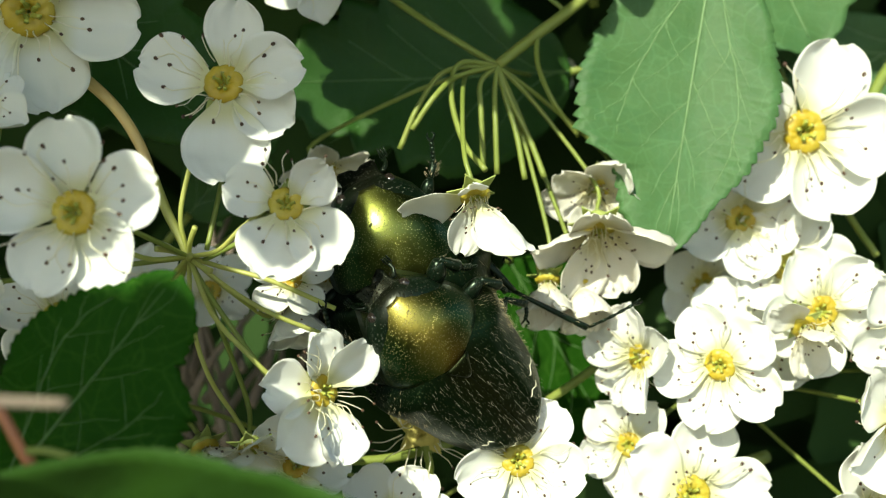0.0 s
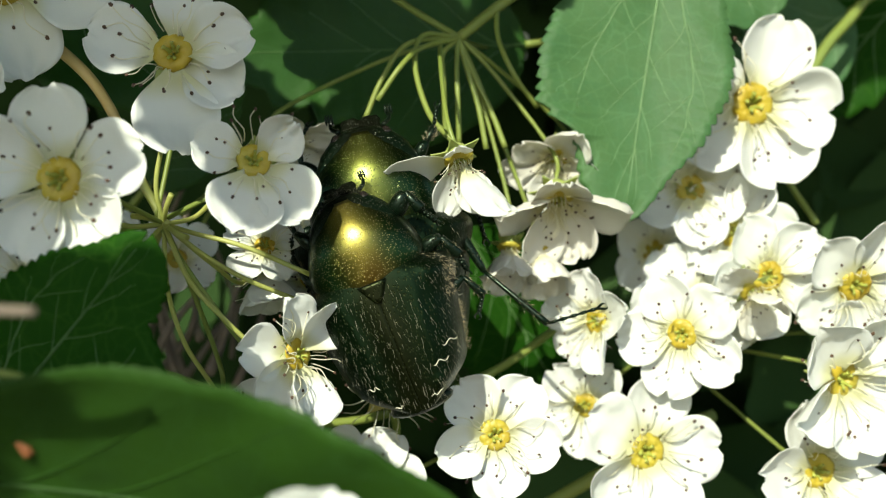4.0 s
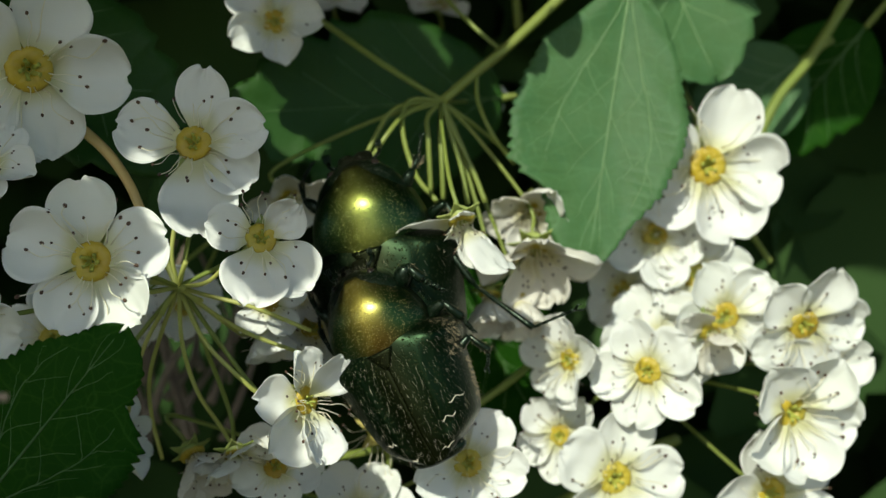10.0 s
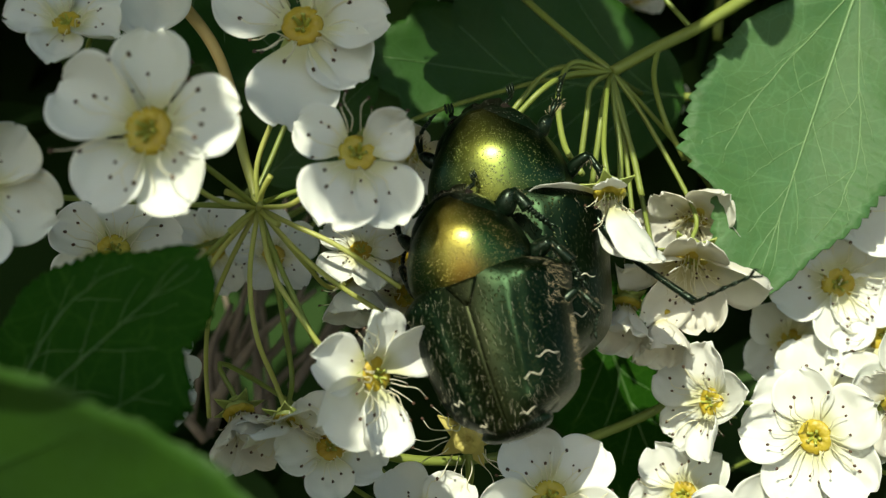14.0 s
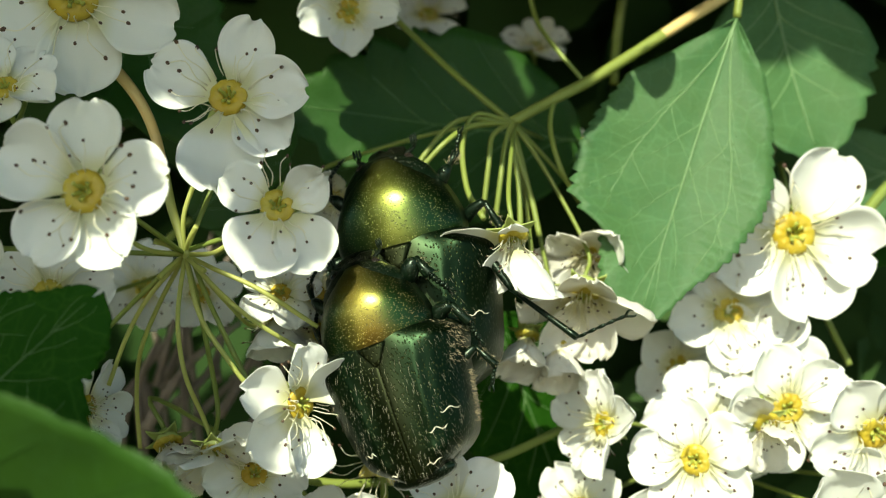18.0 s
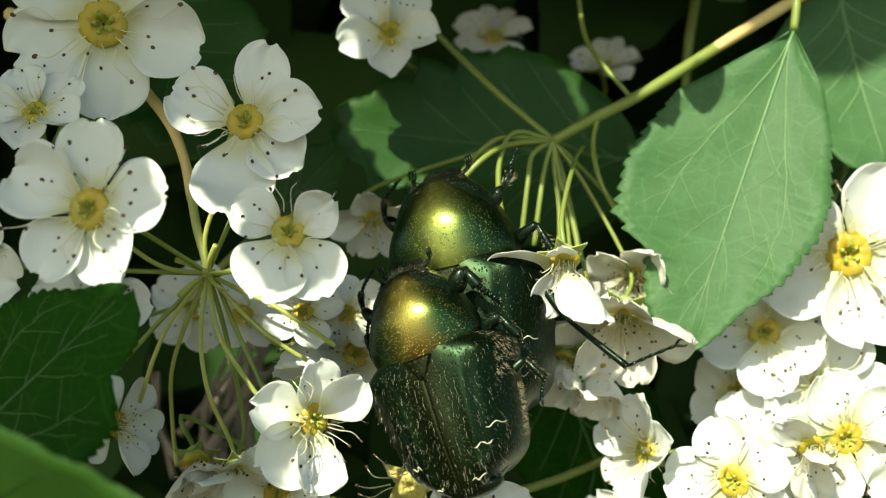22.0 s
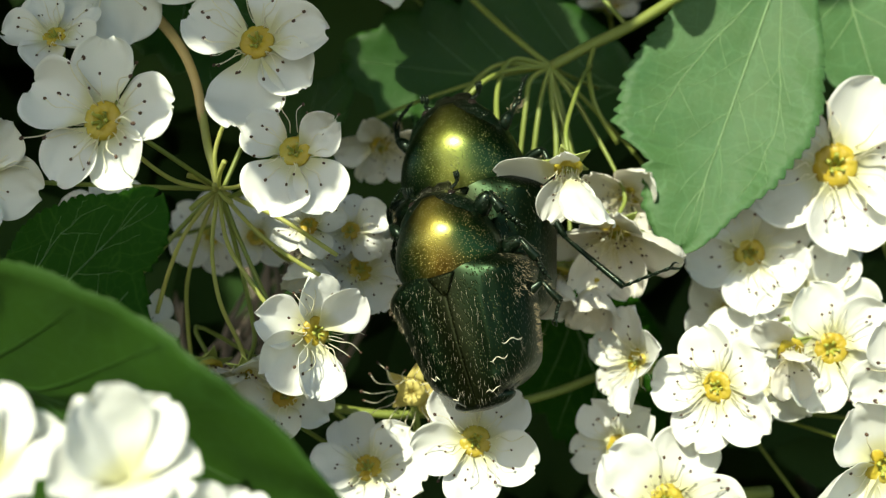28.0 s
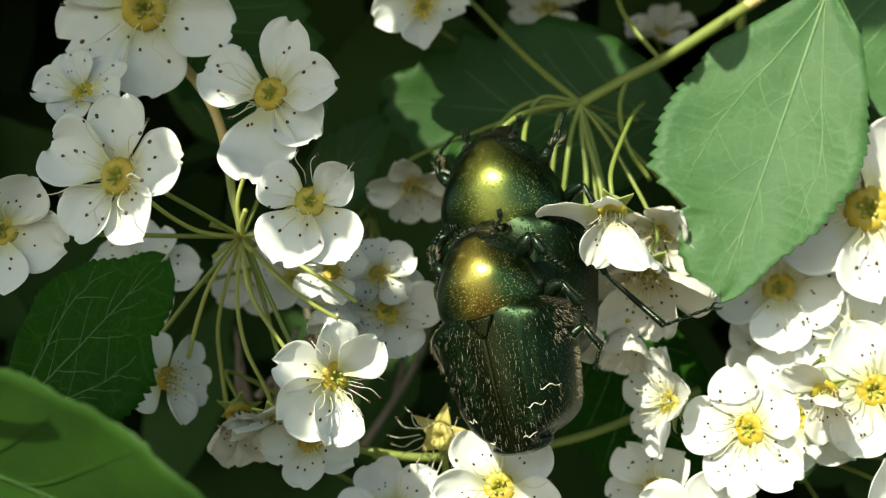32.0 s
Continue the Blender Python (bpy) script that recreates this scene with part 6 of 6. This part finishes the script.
# seconds, shift to the right and up: how the breeze carries what hangs on thin stalks
SWAY = {
    "top": [(0, 0.96, 0.27), (0.5, 0.56, 0.78), (1, 0.27, 0.49), (1.5, 0.83, 0.91), (2, 0.21, 0.11), (2.5, 0.08, 0.09), (3, -0.09, 0.21), (3.5, -0.35, 0.41), (5.5, -0.33, 0.19), (6, -0.27, 0.21), (6.5, 0.12, 0.04), (7, -0.10, 0.10), (7.5, -0.03, 0.18), (8, 0.01, 0.08), (8.5, -0.07, 0.07), (9, 0.04, 0.03), (9.5, 0.04, -0.09), (10, 0.02, -0.12), (10.5, -0.01, -0.12), (11, -0.19, 0.02), (11.5, -0.02, 0.00), (12, -0.58, 0.51), (15.5, 0.05, 0.40), (16, -0.02, 0.26), (16.5, -0.06, 0.22), (17, -0.00, 0.12), (17.5, 0.00, 0.11), (18, -0.00, 0.05), (18.5, -0.00, 0.09), (19, -0.06, 0.22), (19.5, -0.44, 0.56), (20, -0.06, 0.18), (20.5, 0.01, 0.05), (21, -0.10, -0.02), (21.5, 0.03, -0.08), (22, -0.09, -0.16), (22.5, -0.09, -0.20), (23, 0.10, -0.22), (23.5, 0.15, -0.31), (24, 0.01, -0.13), (24.5, 0.23, -0.36), (25, 0.21, -0.31), (25.5, 0.25, -0.39), (26, 0.36, -0.31), (26.5, 0.65, -0.34), (28.5, 0.18, -0.01), (29, 0.28, -0.11), (29.5, 0.10, -0.11), (30, 0.13, -0.17), (30.5, 0.17, -0.18), (31, 0.07, -0.15), (31.5, -0.03, -0.16), (32, -0.05, -0.17)],
    "mid": [(0, 0.49, -0.36), (0.5, 0.38, 0.24), (1, 0.28, 0.03), (1.5, 0.13, 0.24), (2, 0.09, -0.31), (2.5, 0.07, -0.26), (3, -0.27, -0.10), (3.5, 0.08, 0.13), (5.5, -0.17, 0.30), (6, -0.18, 0.23), (6.5, -0.11, 0.14), (7, -0.16, 0.32), (7.5, -0.17, 0.22), (8, -0.10, 0.19), (8.5, -0.11, 0.14), (9, 0.01, 0.11), (9.5, 0.03, 0.06), (10, -0.01, 0.03), (10.5, -0.02, 0.07), (11, 0.00, 0.24), (11.5, -0.04, 0.05), (12, -0.29, 0.45), (12.5, -0.05, -0.05), (13, -0.08, -0.06), (13.5, -0.11, 0.01), (15.5, -0.03, 0.43), (16, -0.13, 0.34), (16.5, -0.11, 0.33), (17, -0.06, 0.23), (17.5, -0.05, 0.23), (18, -0.03, 0.19), (18.5, -0.05, 0.22), (19, -0.08, 0.38), (19.5, -0.20, 0.79), (20, 0.01, 0.35), (20.5, 0.10, 0.04), (21, 0.10, -0.03), (21.5, 0.17, -0.14), (22, 0.10, -0.22), (22.5, 0.10, -0.30), (23, 0.23, -0.41), (23.5, 0.28, -0.46), (24, 0.16, -0.30), (24.5, 0.27, -0.60), (25, 0.25, -0.56), (25.5, 0.27, -0.62), (26, 0.25, -0.65), (26.5, 0.37, -0.94), (28.5, 0.34, -0.51), (29, 0.36, -0.63), (29.5, 0.37, -0.54), (30, 0.47, -0.60), (30.5, 0.45, -0.64), (31, 0.46, -0.61), (31.5, 0.48, -0.53), (32, 0.46, -0.60)],
    "lc": [(0, -0.11, 0.04), (0.5, -0.36, -0.09), (1, -0.23, -0.01), (1.5, -0.42, -0.21), (2, -0.26, -0.05), (2.5, -0.27, -0.00), (3, -0.77, 0.26), (3.5, -0.37, 0.05), (5.5, -0.13, 0.07), (6, -0.14, 0.08), (6.5, -0.25, 0.05), (7, -0.21, 0.05), (7.5, -0.19, 0.06), (8, -0.16, 0.05), (8.5, -0.10, 0.08), (9, -0.06, 0.15), (9.5, 0.00, 0.22), (10, 0.06, 0.24), (10.5, 0.09, 0.27), (11, 0.30, 0.31), (11.5, 0.10, 0.07), (12, 0.01, -0.11), (12.5, 0.08, -0.16), (13, -0.00, -0.11), (13.5, 0.01, -0.14), (15.5, -0.00, -0.04), (16, 0.02, -0.04), (16.5, 0.05, 0.03), (17, 0.07, 0.03), (17.5, 0.15, 0.04), (18, 0.24, 0.10), (18.5, 0.16, 0.16), (19, 0.09, 0.18), (19.5, 0.12, 0.17), (20, 0.19, 0.13), (20.5, 0.20, 0.22), (21, 0.22, 0.26), (21.5, 0.21, 0.15), (22, 0.25, 0.22), (22.5, 0.28, 0.14), (23, 0.30, 0.05), (23.5, 0.28, 0.01), (24, 0.26, 0.12), (24.5, 0.35, -0.05), (25, 0.25, -0.04), (25.5, 0.20, -0.04), (26, 0.24, -0.07), (26.5, 0.26, -0.35), (28.5, 0.21, -0.23), (29, 0.24, -0.21), (29.5, 0.28, -0.17), (30, 0.25, -0.20), (30.5, 0.24, -0.29), (31, 0.27, -0.16), (31.5, 0.26, -0.09), (32, 0.27, -0.16)],
    "bot": [(0, 0.16, 0.41), (0.5, 0.03, 0.10), (1, 0.13, 0.20), (1.5, -0.13, -0.01), (2, -0.34, 0.11), (2.5, -0.15, 0.03), (3, 0.08, 0.00), (3.5, 0.75, -0.57), (5.5, 0.18, -0.06), (6, 0.16, -0.05), (6.5, 0.02, -0.08), (7, 0.05, -0.02), (7.5, 0.06, -0.00), (8, -0.13, -0.03), (8.5, -0.03, 0.03), (9, -0.10, 0.00), (9.5, -0.01, -0.07), (10, 0.03, -0.00), (10.5, 0.03, -0.03), (11, -0.00, 0.02), (11.5, -0.31, -0.16), (12, -0.61, -0.28)],
    "right": [(0, -0.01, 0.32), (0.5, 0.13, 0.39), (1, -0.03, 0.37), (1.5, 0.22, 0.52), (2, 0.09, 0.60), (2.5, 0.13, 0.69), (3, 0.07, 0.32), (3.5, 0.03, 0.39), (5.5, 0.17, 0.06), (6, 0.09, -0.03), (6.5, 0.36, 0.17), (7, 0.23, -0.00), (7.5, 0.15, 0.12), (8, 0.05, 0.10), (8.5, -0.05, 0.02), (9, -0.11, -0.16), (9.5, -0.20, -0.18), (10, -0.26, -0.25), (10.5, -0.28, -0.26), (11, -0.42, -0.26), (11.5, -0.37, 0.13), (12, -0.09, 0.53), (12.5, 0.14, 0.84), (16.5, 0.10, 0.41), (17, -0.06, 0.35), (17.5, -0.18, 0.36), (18, -0.18, 0.32), (18.5, -0.12, 0.39), (19, -0.07, 0.41), (19.5, -0.06, 0.43), (20, -0.14, 0.42), (20.5, -0.39, 0.34), (21, -0.59, 0.22), (21.5, -0.59, 0.33), (22, -0.61, 0.21), (22.5, -0.66, 0.27), (23, -0.65, 0.29), (23.5, -0.66, 0.28), (24, -0.76, 0.38), (24.5, -0.65, 0.26), (25, -0.71, 0.35), (25.5, -0.71, 0.44), (26, -0.86, 0.67), (26.5, -0.71, 0.97), (31.5, -1.22, -0.09), (32, -1.35, 0.05)],
    "r2": [(0, -0.56, 0.44), (0.5, -0.35, 0.28), (1, -0.42, 0.28), (1.5, -0.37, 0.32), (2, -0.55, 0.62), (2.5, -0.42, 0.55), (3, -1.18, 0.39), (3.5, -0.23, -0.03), (5.5, -0.03, 0.05), (6, -0.05, 0.04), (6.5, -0.18, 0.07), (7, -0.13, 0.10), (7.5, -0.03, -0.01), (8, -0.07, 0.02), (8.5, 0.01, 0.04), (9, 0.01, 0.06), (9.5, 0.00, 0.05), (10, -0.02, 0.11), (10.5, 0.04, 0.06), (11, 0.16, 0.08), (11.5, 0.21, -0.07), (12, 0.34, -0.40), (12.5, 0.61, -0.42), (13, 0.31, -0.15), (13.5, 0.38, -0.09), (15.5, 0.28, -0.40), (16, 0.36, -0.37), (16.5, 0.23, -0.42), (17, 0.18, -0.43), (17.5, 0.20, -0.41), (18, 0.36, -0.46), (18.5, 0.31, -0.39), (19, 0.37, -0.41), (19.5, 0.30, -0.39), (20, 0.16, -0.33), (20.5, 0.12, -0.10), (21, 0.15, -0.03), (21.5, 0.10, -0.04), (22, 0.06, 0.01), (22.5, 0.06, 0.02), (23, -0.04, 0.05), (23.5, -0.09, 0.03), (24, -0.01, -0.00), (24.5, -0.09, 0.02), (25, -0.07, 0.00), (25.5, -0.07, 0.02), (26, -0.10, 0.01), (26.5, -0.14, 0.01), (28.5, -0.06, -0.00), (29, -0.11, 0.05), (29.5, -0.10, 0.05), (30, -0.10, 0.08), (30.5, -0.09, 0.05), (31, -0.07, 0.03), (31.5, -0.07, 0.09), (32, -0.12, 0.11)],
    "rr": [(16, 0.05, 0.09), (16.5, -0.09, -0.03), (17, -0.16, -0.06), (17.5, -0.11, -0.01), (18, -0.03, -0.05), (18.5, -0.03, 0.02), (19, -0.00, 0.01), (19.5, -0.06, 0.05), (20, -0.14, 0.06), (20.5, -0.32, 0.21), (21, -0.41, 0.23), (21.5, -0.46, 0.23), (22, -0.50, 0.23), (22.5, -0.55, 0.24), (23, -0.58, 0.22), (23.5, -0.60, 0.25), (24, -0.61, 0.23), (24.5, -0.66, 0.21), (25, -0.68, 0.23), (25.5, -0.64, 0.26), (26, -0.72, 0.27), (26.5, -0.66, 0.37), (28.5, -0.85, 0.64), (29, -0.81, 0.71), (29.5, -0.94, 0.59), (30, -0.93, 0.60), (30.5, -0.94, 0.57), (31, -0.95, 0.50), (31.5, -0.96, 0.46), (32, -1.04, 0.52)],
    "back": [(12, 0.11, 0.33), (12.5, 0.08, 0.12), (13, -0.04, 0.28), (13.5, -0.08, 0.14), (15.5, -0.19, -0.16), (16, -0.00, 0.05), (16.5, -0.03, -0.02), (17, 0.06, 0.11), (17.5, 0.47, 0.07), (18, 0.54, 0.12), (18.5, 0.22, -0.02), (19, 0.15, -0.05), (19.5, 0.04, -0.07), (20, 0.07, 0.05), (20.5, -0.41, 0.08), (21, -0.60, 0.16), (21.5, -0.82, 0.07), (22, -0.88, 0.22), (22.5, -0.90, 0.24), (23, -1.09, 0.07), (23.5, -1.13, 0.16), (24, -0.97, 0.09), (24.5, -1.38, 0.33), (25, -1.29, 0.18), (25.5, -1.25, 0.12), (26, -1.12, 0.02), (26.5, -1.44, -0.08), (28.5, -1.19, 0.05), (29, -1.19, 0.08), (29.5, -1.38, 0.12), (30, -1.62, -0.02), (30.5, -1.79, 0.07), (31, -1.93, 0.03), (31.5, -1.95, 0.12), (32, -1.94, 0.12)],
    "white": [(0, -2.01, -0.40), (1, -1.90, -0.46), (2, -1.86, -0.41), (3, -2.47, -0.31), (3.5, -1.87, -0.16), (5.5, -0.40, -0.24), (6, -0.45, -0.15), (7, -0.33, -0.49), (8, -0.40, -0.49), (9, -0.06, -0.34), (10, -0.10, -0.13), (11, -0.11, 0.24), (11.5, 0.16, -0.39), (13, -0.42, -0.13), (15.5, 0.79, -0.21), (16.5, 0.45, 0.03), (17, 0.43, -0.11), (18, 0.37, -0.06), (19, 0.26, 0.17), (20, 0.38, -0.03), (21, 1.45, -0.06), (22, 1.89, -0.23), (23, 2.26, 0.57), (24, 1.78, 1.42), (25, 2.45, -0.11), (26, 2.37, 0.51), (26.5, 2.20, -0.14), (28.5, 2.90, 0.20), (29, 3.19, 0.14), (29.5, 3.45, 0.07), (30, 3.68, 0.16), (31, 3.88, 0.04), (32, 3.99, 0.11)],
    "leaf": [(0, 0.22, -0.03), (0.5, 0.26, -0.12), (1, 0.24, -0.12), (1.5, 0.31, -0.04), (2, 0.20, -0.02), (2.5, 0.15, -0.02), (3, 0.12, -0.06), (3.5, 0.41, -0.12), (5.5, 0.14, 0.01), (6, 0.13, 0.02), (6.5, -0.11, -0.03), (7, -0.11, -0.09), (7.5, -0.10, -0.03), (8, 0.09, 0.06), (8.5, 0.02, 0.04), (9, 0.05, -0.01), (9.5, 0.04, 0.03), (10, 0.00, 0.01), (10.5, -0.01, 0.01), (11, -0.08, -0.02), (11.5, -0.16, 0.04), (12, 0.06, -0.18), (12.5, 0.09, -0.13), (13, 0.03, -0.06), (13.5, 0.00, -0.08), (15.5, 0.00, 0.15), (16, -0.05, 0.10), (16.5, -0.07, 0.10), (17, -0.14, 0.05), (17.5, -0.23, 0.08), (18, -0.24, 0.06), (18.5, -0.25, 0.05), (19, -0.25, 0.06), (19.5, -0.22, 0.10), (20, -0.21, 0.04), (20.5, -0.10, -0.02), (21, -0.08, -0.07), (21.5, -0.05, -0.04), (22, -0.04, -0.09), (22.5, -0.05, -0.09), (23, -0.02, -0.05), (23.5, 0.02, -0.05), (24, -0.04, -0.04), (24.5, 0.07, -0.05), (25, 0.06, -0.05), (25.5, 0.07, -0.01), (26, 0.05, 0.06), (26.5, 0.06, 0.16), (28.5, 0.42, 0.78), (29, 0.55, 0.78), (29.5, 0.56, 0.51), (30, 0.58, 0.43), (30.5, 0.61, 0.36), (31, 0.61, 0.22), (31.5, 0.62, 0.16), (32, 0.64, 0.21)],
    "dark_leaf": [(0, 3.11, 1.65), (2, 2.91, 2.33), (6, 1.6, 1.52), (9, 0.34, 1.66), (11, -0.13, 1.17), (12.5, 1.91, -0.39), (17, 0.41, 0.63), (19, 0.0, 0.0), (21, 1.24, 0.72), (23, 1.89, 1.32), (25, 2.38, 1.36), (26, 2.49, 0.82), (30, 2.8, 1.4), (32, 2.74, 0.67)],
    "near_leaf": [(0, 1.9, -0.83), (1, 0.12, -0.66), (2, 1.81, -0.54), (3, 0.88, 0.45), (3.5, 0.56, 0.73), (5.5, -1.72, -0.4), (6, -2.61, -0.77), (7, -3.19, -0.15), (8, -3.32, -0.26), (9, -2.76, -0.74), (10, -2.85, -0.83), (11, -1.7, 0.41), (11.5, -2.18, -1.69), (12.5, -0.78, -1.6), (13, -2.95, -1.18), (15.5, -2.42, -1.06), (16, -2.14, -0.45), (16.5, -2.67, -0.4), (17, -3.04, -0.26), (18, -2.59, -0.11), (19, -3.01, -1.41), (20, -3.24, -1.48), (21, -1.27, -1.01), (22, -0.83, -0.94), (23, -1.49, -1.02), (24, -0.26, -0.12), (25, -0.81, -0.52), (25.5, 0.04, 0.75), (26, 0.0, 0.0), (26.5, -1.63, 0.92), (28.5, 0.15, 0.06), (29, -0.21, 0.42), (29.5, 0.42, 0.4), (30, -0.39, -0.39), (30.5, -0.73, -0.82), (31, -0.76, -1.33), (31.5, -0.69, -1.39), (32, -0.01, -1.31)],
    "lens_twig": [(0, 0.39, -0.78), (0.5, -1.30, 0.07), (1, -0.53, -0.66), (1.5, -0.76, -0.67), (2, 0.00, 0.00), (2.5, 0.11, 0.71), (3, -1.16, 0.80), (3.5, -1.06, 0.80), (5.5, -2.01, 0.47), (6.5, -3.21, 1.37), (8, -3.93, 1.97), (9, -5.35, 2.27), (12, -0.36, 0.13), (16, -4.65, -0.80), (32, -0.86, -1.50)],
}


def beetle_pose(x, y, z, lean, swing, tip):
    lean, swing = radians(lean), radians(swing)
    ahead = Vector((-math.sin(swing) * math.cos(lean), -math.sin(lean), math.cos(swing) * math.cos(lean)))
    back = Vector((0, -1, 0))
    back = (back - ahead * back.dot(ahead)).normalized()
    return Matrix.Translation(spot(x, y, z)) @ basis(ahead.cross(back), ahead, back).to_4x4() @ Matrix.Rotation(radians(tip), 4, "Y")


def swayed(ob, rows):
    rest = ob.matrix_basis.copy()
    keyed = [(t, Matrix.Translation(Vector((dx, 0, dz)) * U) @ rest) for t, dx, dz in rows]
    if rows[0][0] > 0:
        keyed.insert(0, (0, keyed[0][1]))
    if rows[-1][0] < 32:
        keyed.append((32, keyed[-1][1]))
    walk(ob, keyed)


def motions():
    walk(male, [(t, beetle_pose(*row)) for t, *row in MALE])
    walk(female, [(t, beetle_pose(*row)) for t, *row in FEMALE])
    swayed(flowers["leaf_twig"], SWAY["near_leaf"])
    before = [(t, dx + 0.1, dz - 0.5) for t, dx, dz in SWAY["near_leaf"] if t <= 25]
    for key in ("bud0", "bud1", "bud2"):
        swayed(flowers[key], before + [(25.5, -0.8, -1.2), (26, -0.78, -0.18), (26.5, -0.13, -0.1), (28.5, 0.05, -0.2), (29, 0, 0), (29.5, 0.5, -0.5), (30, 1.15, -1.25), (30.5, 1.2, -2), (31, 1.2, -2.6), (32, 1.2, -2.8)])
    for key, rows in SWAY.items():
        swayed(leaves.get(key) or flowers[key], rows)


motions()
